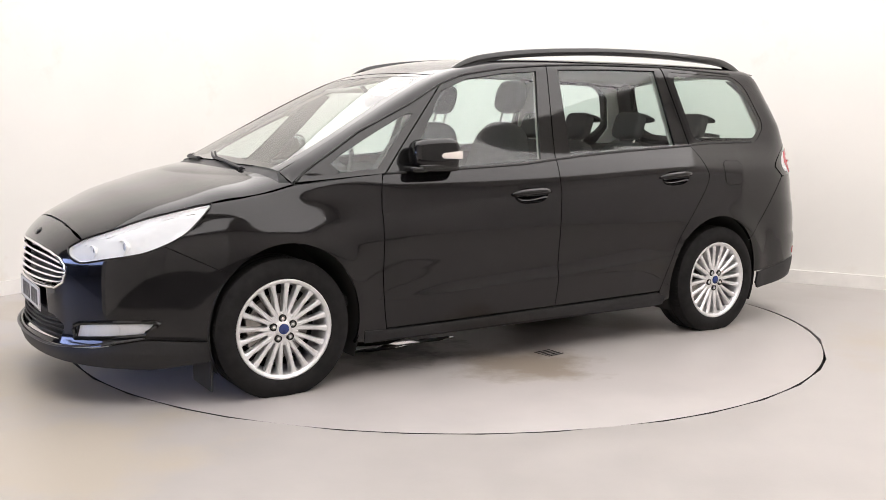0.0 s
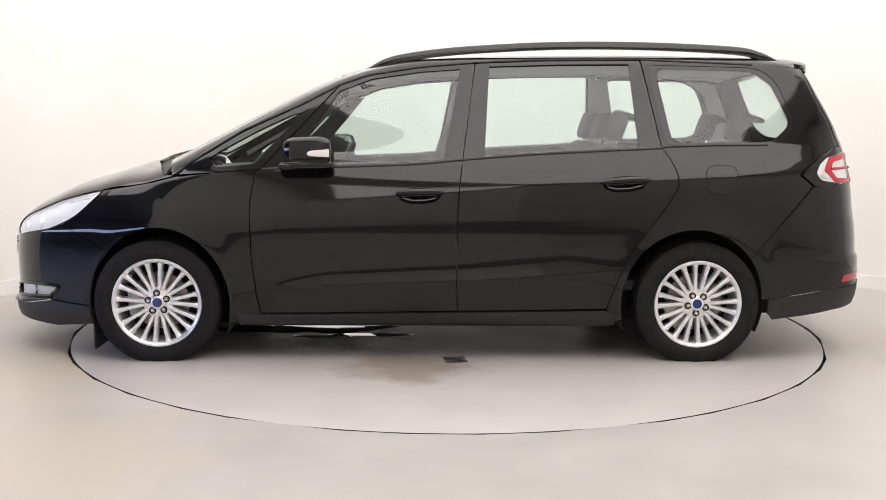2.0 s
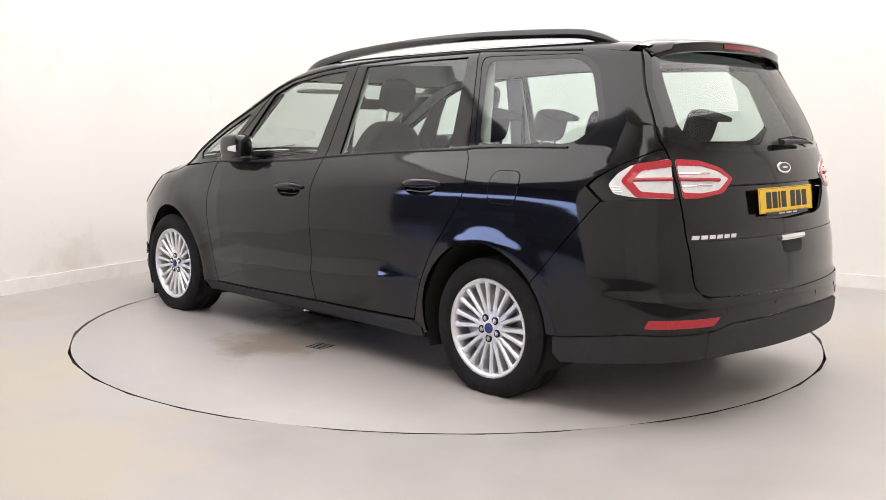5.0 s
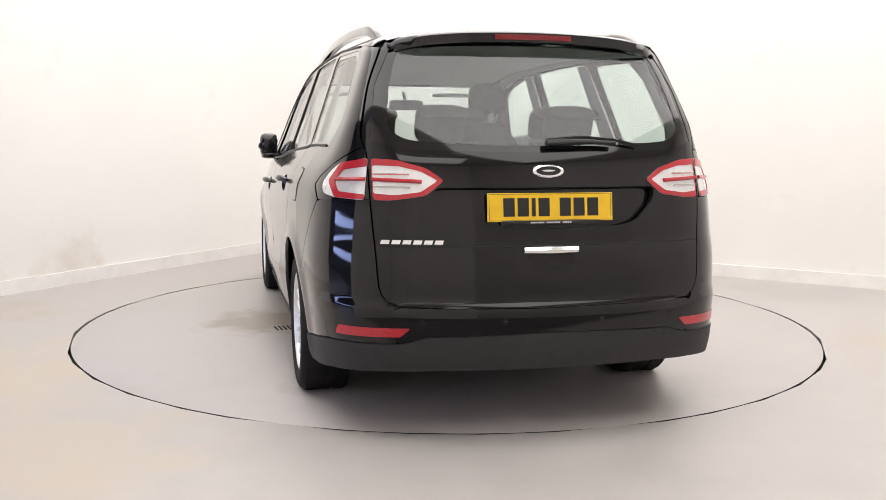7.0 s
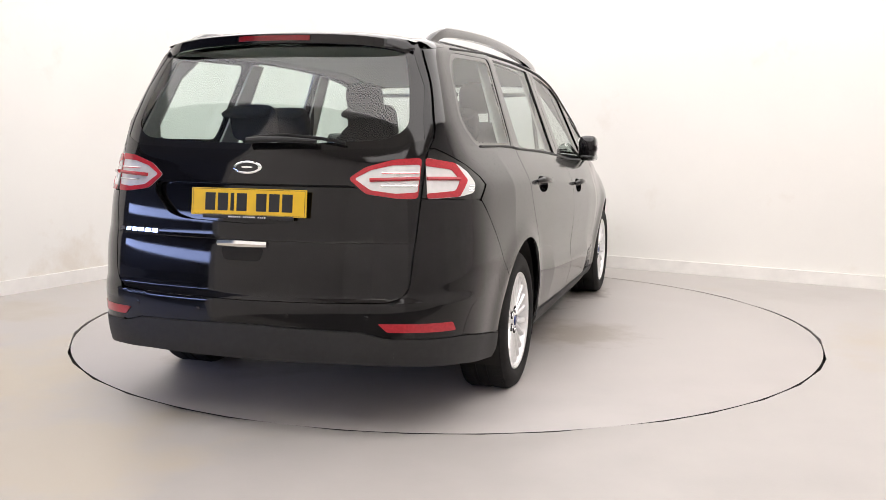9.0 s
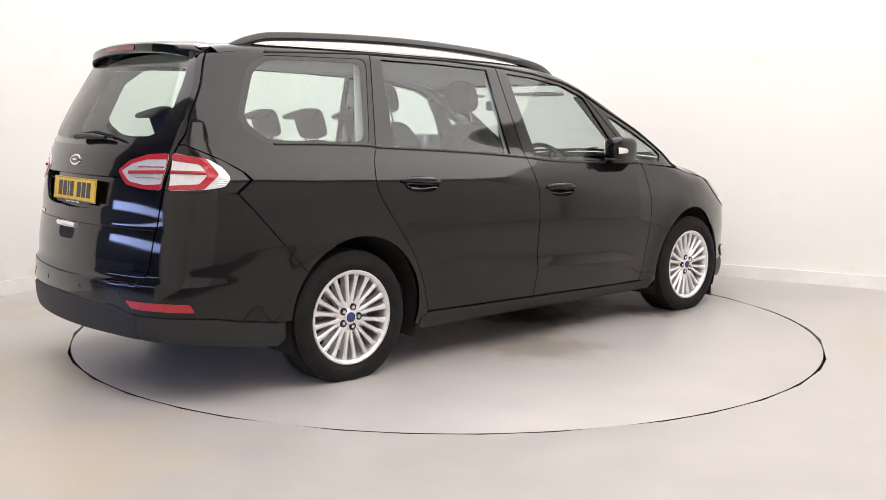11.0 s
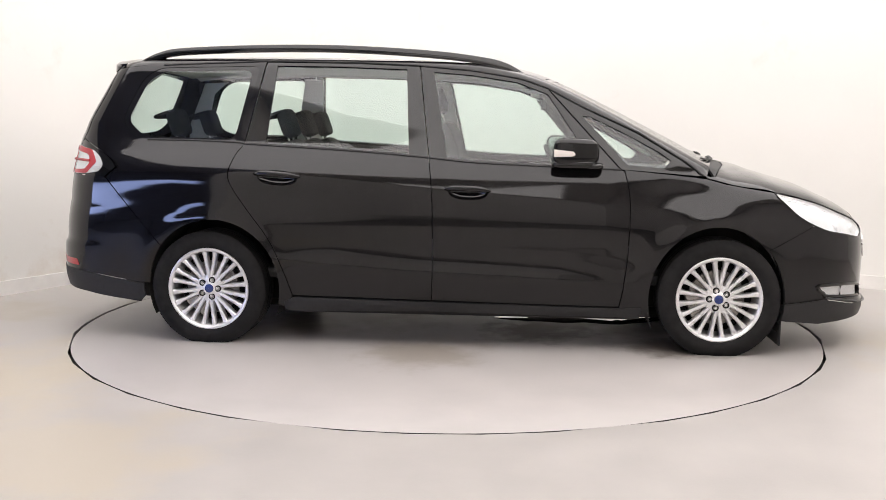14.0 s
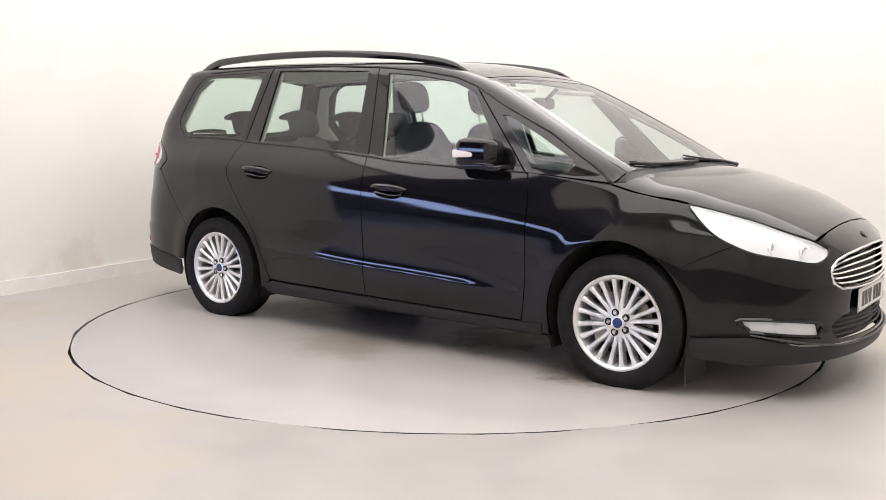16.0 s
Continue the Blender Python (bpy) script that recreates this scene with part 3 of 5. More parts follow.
def panel_mesh(name, p, f, mat, parent, off=0.0, depth=0.014, label=""):
    vs, fs, ns = sheet(p, np.asarray(f), off, depth)
    return mesh_object(name, vs, fs, mat, parent, True, ns, label)


def strip(a, b, rows):
    """A patch of the skin between two lines of as many points."""
    a, b = np.asarray(a), np.asarray(b)
    t = np.linspace(0, 1, rows + 1)[:, None, None]
    p = (a[None] * (1 - t) + b[None] * t)
    n = len(a)
    f = []
    for r in range(rows):
        for i in range(n - 1):
            k = r * n + i
            f += [(k, k + 1, k + n + 1), (k, k + n + 1, k + n)]
    return snap(p.reshape(-1, 3)), np.array(f)


def even(line, n):
    """A line of n points, evenly spaced along a line of points."""
    q = np.asarray(line, float)
    s = np.concatenate([[0], np.cumsum(np.linalg.norm(np.diff(q, axis=0), axis=1))])
    return np.stack([np.interp(np.linspace(0, s[-1], n), s, q[:, k]) for k in range(q.shape[1])], 1)


def join(*pieces):
    ps, fs, k = [], [], 0
    for p, f in pieces:
        ps.append(p)
        fs.append(np.asarray(f) + k)
        k += len(p)
    return np.concatenate(ps), np.concatenate(fs)


def arc(cx, cz, rx, rz, a0, a1, n=28):
    return [(cx + rx * math.cos(radians(a)), cz + rz * math.sin(radians(a))) for a in np.linspace(a0, a1, n)]


# ---- the car ----
car = thing("people_carrier", "glossy black seven-seat people carrier with roof rails parked on the turntable", "car")
BELT = curve([(0.876, 1.006), (0.495, 1.020), (0.079, 1.037), (-0.168, 1.060), (-0.581, 1.093), (-1.219, 1.127)], 5)
B_CUT = [(-0.168, 1.060), (-0.150, 0.93), (-0.141, 0.811), (-0.138, 0.483), (-0.144, 0.275)]
ARCH_F, ARCH_R = (1.405, 0.31, 0.362, 0.400), (-1.388, 0.325, 0.378, 0.385)
FRONT_CUT = [(0.885, 0.258), (0.902, 0.355), (0.920, 0.52), (0.925, 0.70), (0.925, 0.847), (0.913, 0.931), (0.895, 1.000)]
REAR_CUT = curve([(-1.219, 1.127), (-1.26, 1.067), (-1.289, 0.966), (-1.261, 0.885), (-1.178, 0.764), (-1.059, 0.599), (-0.985, 0.433), (-0.935, 0.286)], 5)
HOOD_EDGE = [(1.34, 0.962), (1.45, 0.933), (1.58, 0.910), (1.715, 0.889)]
LAMP_F = [(2.267, 0.487, 0.694), (2.268, 0.513, 0.660), (2.240, 0.583, 0.635), (2.14, 0.687, 0.657), (2.028, 0.760, 0.679), (1.945, 0.795, 0.710), (1.866, 0.816, 0.750), (1.80, 0.816, 0.80),
          (1.718, 0.793, 0.888), (1.90, 0.728, 0.848), (2.008, 0.672, 0.815), (2.118, 0.611, 0.771), (2.216, 0.533, 0.730)]
FOG = [(2.268, 0.550, 0.299), (2.254, 0.572, 0.368), (1.981, 0.787, 0.381), (2.013, 0.771, 0.336), (2.047, 0.753, 0.320)]
GRILLE = [(0, 0.683), (0.2, 0.678), (0.36, 0.664), (0.455, 0.643), (0.500, 0.612), (0.507, 0.582), (0.490, 0.540), (0.43, 0.511), (0.2, 0.500), (0, 0.499)]
SEAM_Y = 0.53      # where the front bumper's middle meets its corners
GATE_Y = table([(0.50, 0.60), (0.548, 0.628), (0.60, 0.668), (0.75, 0.680), (0.95, 0.694), (1.14, 0.700), (1.20, 0.713), (1.30, 0.695), (1.404, 0.668), (1.5, 0.630), (1.555, 0.605)])
FD_GLASS = [(0.729, 1.024), (0.621, 1.207), (0.478, 1.418), (0.307, 1.484), (0.052, 1.523), (-0.16, 1.540), (-0.072, 1.068), (0.078, 1.053)]
RD_GLASS = [(-0.316, 1.555), (-0.7, 1.570), (-1.064, 1.575), (-1.10, 1.136), (-0.285, 1.087)]
Q_GLASS = [(-1.160, 1.572), (-1.76, 1.562), (-1.855, 1.50), (-1.948, 1.285), (-1.938, 1.235), (-1.86, 1.165), (-1.79, 1.146), (-1.255, 1.139)]
TRI = [(1.33, 0.978), (0.882, 1.012), (0.481, 1.450), (0.67, 1.347), (0.977, 1.208), (1.239, 1.048)]
TRI_GLASS = [(1.148, 1.062), (1.115, 1.018), (0.912, 1.036), (0.668, 1.300), (0.708, 1.298), (0.901, 1.205), (1.093, 1.103)]
CANT_LOW = [(1.345, 0.974), (1.245, 1.051), (0.980, 1.212), (0.67, 1.352), (0.477, 1.455), (0.327, 1.508), (0.051, 1.553), (-0.242, 1.579), (-0.6, 1.597), (-1.127, 1.604), (-1.74, 1.588), (-1.975, 1.562)]
CANT_TOP = [(1.372, 0.735), (1.25, 0.735), (1.084, 0.722), (0.81, 0.672), (0.51, 0.607), (0.36, 0.585), (0.0, 0.58), (-0.5, 0.575), (-1.1, 0.57), (-1.7, 0.555), (-1.985, 0.54)]
SCREEN_BASE = [(1.375, 0.722), (1.41, 0.55), (1.443, 0.381), (1.457, 0.2), (1.462, 0.0)]
ROOF_FRONT = [(0.47, 0.598), (0.495, 0.4), (0.515, 0.2), (0.52, 0.0)]


def mirror_line(line):
    """A half outline from the middle outwards, closed with its mirror image."""
    return list(line) + [(-y, z) for y, z in line[::-1] if abs(y) > 1e-6]


def sub(name, parent=None):
    e = new(name)
    e.parent = parent or car
    return e


def frit_glass(name, outline, clear, view, glass, parent, off=-0.004):
    """A pane with a black border."""
    p = panel(name, outline, view, glass, parent, off=off, depth=0.0)
    panel("black_border", outline, view, GLOSS_BLACK, p, holes=[clear], off=off + 0.0012, depth=0.0)
    return p


def shrink(outline, d):
    q = np.asarray(outline, float)
    c = q.mean(0)
    return [tuple(c + (p - c) * max(0.2, 1 - d / (np.linalg.norm(p - c) + 1e-9))) for p in q]


LAMPS, FOGS, TAILS = {}, {}, {}
HANDLE_F, HANDLE_R = (0.052, 0.880, 0.108, 0.041, -2.0), (-1.008, 0.946, 0.112, 0.041, -3.0)


def bowl_rim(cx, cz, a, b, tilt, n=36):
    c, s = math.cos(radians(tilt)), math.sin(radians(tilt))
    q = [(a * np.sign(math.cos(t)) * abs(math.cos(t)) ** 0.8, b * math.sin(t)) for t in np.linspace(0, 2 * math.pi, n, endpoint=False)]
    return [(cx + x * c - z * s, cz + x * s + z * c) for x, z in q]


def door_handle(view, at, door):
    """A bowl pressed into the door's skin, and the strap of the handle across it."""
    rim = np.array(bowl_rim(*at))
    mid = rim.mean(0)
    rings, offs = [], []
    for k, d in ((1.0, -0.0005), (0.94, -0.010), (0.8, -0.026), (0.5, -0.036), (0.05, -0.038)):
        p = lift(mid + (rim - mid) * k, view)
        rings.append(p + gradient(p) * d)
    n = len(rim)
    fs = [(r * n + i, r * n + (i + 1) % n, (r + 1) * n + (i + 1) % n, (r + 1) * n + i) for r in range(len(rings) - 1) for i in range(n)]
    bm = bmesh.new()
    vs = [bm.verts.new(p) for p in np.concatenate(rings)]
    for f in fs:
        bm.faces.new([vs[i] for i in f])
    part("handle_bowl", bm, PAINT, door)
    cx, cz, a, b, tilt = at
    xs = np.linspace(cx + a * 1.12, cx - a * 1.18, 13)
    p = lift([(x, cz + 0.014 + (x - cx) * math.tan(radians(tilt))) for x in xs], view)
    out = [0.002, 0.012, 0.022, 0.028, 0.031, 0.032, 0.032, 0.032, 0.031, 0.029, 0.024, 0.014, 0.002]
    p = p + gradient(p) * np.array(out)[:, None]
    bm = bmesh.new()
    tube(bm, p, [0.008, 0.014, 0.017, 0.018, 0.0185, 0.019, 0.019, 0.019, 0.0185, 0.018, 0.017, 0.014, 0.008], 12, 0.9)
    part("door_handle", bm, PAINT, door, "body-coloured pull handle")


def body_flank(view):
    """The doors, wing, quarter and windows of one flank."""
    s = 1 if view == "L" else -1
    F, B = "F" + view, "B" + view
    nb = 16
    front_door = panel("front_door", [*BELT[:nb], *B_CUT[1:], *FRONT_CUT], view, PAINT, car, holes=[bowl_rim(*HANDLE_F)])
    rear_door = panel("rear_door", [(x - 0.005, z) for x, z in BELT[nb - 1:]] + list(REAR_CUT[1:]) + [(x - 0.005, z) for x, z in B_CUT[::-1][:-1]], view, PAINT, car, holes=[bowl_rim(*HANDLE_R)])
    door_handle(view, HANDLE_F, front_door)
    door_handle(view, HANDLE_R, rear_door)
    # window frames and panes
    belt_up = [(x, z + 0.004) for x, z in BELT]
    panel("window_frame", [(0.872, 1.012), (0.475, 1.447), (0.327, 1.501), (0.051, 1.547), (-0.238, 1.573), *belt_up[nb - 1::-1][:-1]], view, GLOSS_BLACK, front_door, holes=[FD_GLASS], off=-0.002)
    panel("window_frame", [(-0.244, 1.573), (-0.6, 1.591), (-1.123, 1.598), (-1.217, 1.133), *belt_up[:nb - 1:-1], (-0.174, 1.064)], view, GLOSS_BLACK, rear_door, holes=[RD_GLASS], off=-0.002)
    panel("window_pane", FD_GLASS, view, SIDE_GLASS, front_door, off=-0.010, depth=0.0)
    panel("window_pane", RD_GLASS, view, SIDE_GLASS, rear_door, off=-0.010, depth=0.0)
    panel("pillar_trim", TRI, view, GLOSS_BLACK, car, holes=[TRI_GLASS], off=-0.002)
    panel("front_quarter_pane", TRI_GLASS, view, SIDE_GLASS, car, off=-0.008, depth=0.0)
    # front wing
    panel("front_wing", [(0.900, 1.008), *HOOD_EDGE, (1.80, 0.797), (1.866, 0.747), (1.93, 0.712), *arc(*ARCH_F, 42.5, 196), (0.99, 0.20), (0.888, 0.212), *[(x + 0.005, z) for x, z in FRONT_CUT[:-1]]], view, PAINT, car)
    # rear quarter, round the rear side pane, back to the tailgate
    zs = np.linspace(1.150, 1.555, 12)
    gate = lift(np.stack([GATE_Y(zs), zs], 1) + np.array([0.006, 0]), "B")
    quarter = [(-1.129, 1.604), *[(x - 0.005, z) for x, z in REAR_CUT], (-0.97, 0.205), *arc(*ARCH_R, -14, 142.8), (-2.014, 0.936), (-1.942, 0.995), (-1.975, 1.031), (-2.06, 1.083), (-2.152, 1.129), (-2.194, 1.151),
               *[(p[0] + 0.002, p[2]) for p in gate], (-1.74, 1.588)]
    q = panel("rear_quarter", quarter, view, PAINT, car, holes=[rounded(Q_GLASS, 0.05)])
    frit_glass("rear_side_pane", rounded(Q_GLASS, 0.05), rounded([(-1.205, 1.550), (-1.73, 1.542), (-1.822, 1.488), (-1.912, 1.285), (-1.902, 1.243), (-1.835, 1.185), (-1.78, 1.168), (-1.28, 1.158)], 0.05), view, SIDE_GLASS, car)
    # roof side and windscreen pillar
    lo = even(lift(even(CANT_LOW, 70), view), 90)
    hi = even(lift(even([(x, y * s) for x, y in CANT_TOP], 70), "T"), 90)
    panel_mesh("roof_side", *strip(lo, hi, 8), PAINT, car)
    # sill cover
    panel("sill_cover", [(1.01, 0.255), (0.885, 0.247), (-0.144, 0.263), (-0.925, 0.273), (-0.985, 0.250), (-0.985, 0.20), (-0.9, 0.192), (-0.146, 0.208), (0.881, 0.196), (1.0, 0.19)], view, GREY_PLASTIC, car, off=0.004)
    # filler flap, laid into the quarter
    if view == "L":
        panel("filler_flap", rounded([(-1.442, 1.040), (-1.606, 1.040), (-1.600, 0.897), (-1.436, 0.899)], 0.05, 6), view, PAINT, car, off=0.0025, depth=0.004)
        g = rounded([(-1.438, 1.044), (-1.610, 1.044), (-1.604, 0.893), (-1.432, 0.895)], 0.053, 6)
        panel("flap_gap", g, view, GAP, car, off=0.0012, depth=0.0, holes=[rounded([(-1.442, 1.040), (-1.606, 1.040), (-1.600, 0.897), (-1.436, 0.899)], 0.05, 6)])
    # headlamp: clear cover over a bright bowl with lenses
    out = seen_from(LAMP_F, F)
    lamp = panel("headlamp", rounded(out, 0.012, 3), F, LENS, car, off=-0.001, depth=0.0, label="clear headlamp with a bright chrome interior")
    panel("reflector", rounded(out, 0.012, 3), F, REFLECTOR, lamp, off=-0.014, step=0.02, depth=0.0)
    panel("bowl_rim", rounded(out, 0.012, 3), F, REFLECTOR, lamp, holes=[rounded(shrink(out, 0.006), 0.01, 3)], off=-0.003, step=0.02, depth=0.012)
    LAMPS[F] = lamp
    # corner of the front bumper
    zs = np.linspace(0.652, 0.262, 14)
    edge = [tuple(p) for p in lift([(SEAM_Y * s, z) for z in zs], "F")]
    low = [(2.20, 0.64, 0.268), (2.02, 0.765, 0.305)]
    arch = [(x, 0.9, z) for x, z in arc(*ARCH_F, -3, 42.3, 10)]
    arch3 = [tuple(p) for p in lift([(x, z) for x, _, z in arch], view)]
    ends = arc(*ARCH_F, 42.1, 42.1, 1) + [(1.932, 0.709)]
    seam = [tuple(p) for p in lift(even(ends, 8)[1:], view)]
    bump = seen_from([*edge, *low, *arch3, *seam, *[LAMP_F[k] for k in (5, 4, 3, 2)]], F)
    corner = panel("bumper_corner", bump, F, PAINT, car, holes=[rounded(seen_from(FOG, F), 0.012)])
    lamp_f = panel("fog_lamp", rounded(seen_from(FOG, F), 0.012), F, LENS, car, off=-0.006, depth=0.0, label="clear fog lamp in a chrome surround")
    panel("reflector", rounded(seen_from(FOG, F), 0.012), F, REFLECTOR, lamp_f, off=-0.011, step=0.02, depth=0.0)
    FOGS[F] = lamp_f
    lip = [tuple(p) for p in lift([(SEAM_Y * s, z) for z in np.linspace(0.257, 0.185, 6)], "F")]
    arch4 = [tuple(p) for p in lift([(x, z) for x, z in arc(*ARCH_F, -17, -4, 4)], view)]
    panel("lower_lip", seen_from([*lip, (2.0, 0.775, 0.165), *arch4, (2.02, 0.765, 0.300), (2.20, 0.64, 0.263)], F), F, BLACK_PLASTIC, car, off=0.001)
    # tail lamp on the body, its black surround and the rear bumper's corner
    zs = np.linspace(1.140, 0.955, 8)
    gate2 = [tuple(p) for p in lift(np.stack([(GATE_Y(zs) + 0.006) * s, zs], 1), "B")]
    trim = [(-2.02, 0.862, 0.938), (-1.946, 0.86, 0.995), (-1.98, 0.85, 1.028), (-2.062, 0.815, 1.08), (-2.155, 0.757, 1.126), (-2.198, 0.725, 1.147), *gate2]
    panel("tail_lamp_surround", seen_from(trim, B), B, GLOSS_BLACK, car)
    tail_lamp(seen_from([(-2.236, 0.700, 1.113), (-2.270, 0.718, 0.950), (-2.146, 0.818, 0.955), (-2.062, 0.847, 0.967), (-2.033, 0.845, 1.004), (-2.067, 0.822, 1.051), (-2.12, 0.796, 1.086)], B), B)
    zs = np.linspace(0.950, 0.548, 12)
    gate3 = [tuple(p) for p in lift(np.stack([(GATE_Y(zs) + 0.006) * s, zs], 1), "B")]
    cut = [tuple(p) for p in lift([(0.62 * s, z) for z in np.linspace(0.535, 0.415, 5)], "B")]
    rarch = [tuple(p) for p in lift(arc(*ARCH_R, 178, 143.2, 9), view)]
    ends = arc(*ARCH_R, 143.2, 143.2, 1) + [(-2.018, 0.932)]
    rarch += [tuple(p) for p in lift(even(ends, 9)[1:-1], view)]
    panel("rear_bumper_corner", seen_from([*gate3, *cut, (-2.41, 0.617, 0.402), (-2.149, 0.842, 0.393), (-1.85, 0.89, 0.342), *rarch, *[tuple(p) for p in lift([(-2.018, 0.930)], view)], (-2.07, 0.85, 0.942), (-2.15, 0.818, 0.943)], B), B, PAINT, car)
    cut2 = [tuple(p) for p in lift([(0.62 * s, z) for z in np.linspace(0.400, 0.292, 5)], "B")]
    panel("rear_skirt_corner", seen_from([*cut2, (-2.167, 0.825, 0.270), (-1.83, 0.874, 0.225), (-1.79, 0.88, 0.26), (-1.79, 0.885, 0.333), (-1.85, 0.89, 0.336), (-2.149, 0.842, 0.387)], B), B, GREY_PLASTIC, car, off=0.004)
    panel("reflector_strip", rounded(seen_from([(-2.215, 0.823, 0.420), (-2.234, 0.817, 0.457), (-2.425, 0.570, 0.465), (-2.412, 0.605, 0.430)], B), 0.008), B, RED_LENS, car, off=0.003, depth=0.006, label="red rear reflector")


HOOK = [(-2.236, 0.700, 1.111), (-2.127, 0.787, 1.089), (-2.09, 0.834, 1.018), (-2.161, 0.823, 0.955), (-2.270, 0.718, 0.952),
        (-2.268, 0.715, 0.972), (-2.174, 0.809, 0.979), (-2.135, 0.815, 1.018), (-2.155, 0.783, 1.063), (-2.245, 0.700, 1.080)]


def tail_lamp(outline, view):
    hole = shrink(outline, 0.024)
    hole[0], hole[1] = (outline[0][0] * 0.997, outline[0][1] - 0.026), (outline[1][0] * 0.997, outline[1][1] + 0.026)
    lamp = panel("tail_lamp", rounded(outline, 0.015), view, PALE_LENS, car, off=0.003, depth=0.006, step=0.02, label="clear and red tail lamp")
    TAILS[view if view != "B" else ("G", outline[0][0] > 0)] = lamp
    if view != "B":
        panel("red_hook", rounded(seen_from(HOOK, view), 0.012), view, RED_LENS, lamp, off=0.006, depth=0.003, step=0.012)
        way = 1.0 if outline[0][0] > outline[4][0] else -1.0
        for f in (0.25, 0.5, 0.75):
            u, z = np.array(outline[4]) * (1 - f) + np.array(outline[3]) * f
            q = lift([(u + way * k, z) for k in (0.006, 0.022, 0.038)], view)
            bm = bmesh.new()
            tube(bm, q + gradient(q) * 0.0045, 0.002, 6)
            part("lamp_rib", bm, CHROME, lamp)
        return lamp
    panel("red_rim", rounded(outline, 0.015), view, RED_LENS, lamp, holes=[rounded(hole, 0.010)], off=0.006, depth=0.003, step=0.015)
    return lamp


for v in "LR":
    body_flank(v)


def body_middle():
    """Bonnet, screens, roof, tailgate and the middles of the bumpers."""
    hood3 = [tuple(p) for p in lift(HOOD_EDGE[::-1], "L")]
    half = [(2.236, 0.0), (2.234, 0.2), (2.231, 0.37), (2.217, 0.531), (2.116, 0.607), (2.006, 0.668), (1.898, 0.724), (1.80, 0.764), *[(p[0], p[1] - 0.008) for p in hood3], (1.40, 0.795), (1.455, 0.62), (1.51, 0.4), (1.54, 0.2), (1.548, 0.0)]
    panel("bonnet", half + [(x, -y) for x, y in half[::-1] if y > 1e-6], "T", PAINT, car)
    cowl = [(1.546, 0.0), (1.537, 0.2), (1.507, 0.4), (1.452, 0.62), (1.397, 0.795), (1.378, 0.725), *SCREEN_BASE[1:]]
    panel("scuttle", cowl + [(x, -y) for x, y in cowl[::-1] if y > 1e-6], "T", BLACK_PLASTIC, car, off=-0.008)
    side = [p for p in CANT_TOP if 0.5 < p[0] < 1.37]
    scr = [*SCREEN_BASE[::-1], *[(x, y - 0.002) for x, y in side], *ROOF_FRONT]
    clear = shrink(scr + [(x, -y) for x, y in scr[::-1] if y > 1e-6], 0.05)
    outline = scr + [(x, -y) for x, y in scr[::-1] if y > 1e-6]
    w = panel("windscreen", outline, "T", SCREEN_GLASS, car, off=-0.003, depth=0.0, step=0.04)
    panel("black_border", outline, "T", GLOSS_BLACK, w, holes=[clear], off=-0.0018, depth=0.0)
    rs = [(x, y - 0.002) for x, y in CANT_TOP if x < 0.46]
    rf = [*[(x - 0.006, y) for x, y in ROOF_FRONT[::-1]], *rs, (-2.0, 0.3), (-2.02, 0.0)]
    panel("roof", rf + [(x, -y) for x, y in rf[::-1] if y > 1e-6], "T", PAINT, car)
    # tailgate
    zs = np.linspace(0.60, 1.553, 30)
    half = [(0.0, 0.540), (0.40, 0.543), (0.60, 0.549), (0.645, 0.565), *[(float(GATE_Y(z)), z) for z in zs], (0.58, 1.585), (0.0, 1.605)]
    glass = [(0.0, 1.138), (0.35, 1.142), (0.58, 1.150), (0.688, 1.185), (0.652, 1.40), (0.570, 1.572), (0.0, 1.598)]
    recess = [(0.0, 0.842), (0.30, 0.852), (0.375, 0.872), (0.455, 0.952), (0.458, 0.998), (0.43, 1.003), (0.0, 1.003)]
    gate = panel("tailgate", mirror_line(half), "B", PAINT, car, holes=[mirror_line(glass), rounded(mirror_line(recess), 0.02)])
    panel("plate_recess", rounded(mirror_line(recess), 0.02), "B", PAINT, gate, off=-0.032)
    clear = [(0.0, 1.165), (0.33, 1.168), (0.56, 1.185), (0.628, 1.235), (0.597, 1.41), (0.548, 1.562), (0.0, 1.589)]
    frit_glass("rear_pane", mirror_line(glass), rounded(mirror_line(clear), 0.06), "B", REAR_GLASS, gate, off=-0.003)
    for s in (1, -1):
        zs = np.linspace(0.552, 1.575, 24)
        y = GATE_Y(zs)
        panel("gate_seal", [((v + 0.035) * s, z) for v, z in zip(y, zs)] + [((v - 0.03) * s, z) for v, z in zip(y[::-1], zs[::-1])], "B", BLACK_PLASTIC, car, off=-0.018, depth=0.0)
        tail_lamp([(y * s, z) for y, z in ((0.686, 1.111), (0.686, 0.951), (0.62, 0.952), (0.493, 0.970), (0.421, 1.029), (0.486, 1.075), (0.594, 1.105))], "B")
    # bumpers
    rb = [(0.0, 0.536), (0.60, 0.543), (0.62, 0.535), (0.62, 0.412), (0.585, 0.408), (0.50, 0.432), (0.0, 0.445)]
    panel("rear_bumper", mirror_line(rb), "B", PAINT, car)
    sk = [(0.0, 0.441), (0.50, 0.428), (0.585, 0.404), (0.62, 0.402), (0.62, 0.292), (0.45, 0.298), (0.0, 0.298)]
    panel("rear_skirt", mirror_line(sk), "B", GREY_PLASTIC, car, off=0.006)
    fb = [(0.0, 0.786), (0.2, 0.780), (0.37, 0.763), (0.525, 0.728), (0.484, 0.694), (0.510, 0.659), (SEAM_Y, 0.652), (SEAM_Y, 0.262), (0.0, 0.252)]
    low = [(0.0, 0.272), (0.455, 0.280), (0.485, 0.345), (0.40, 0.385), (0.0, 0.40)]
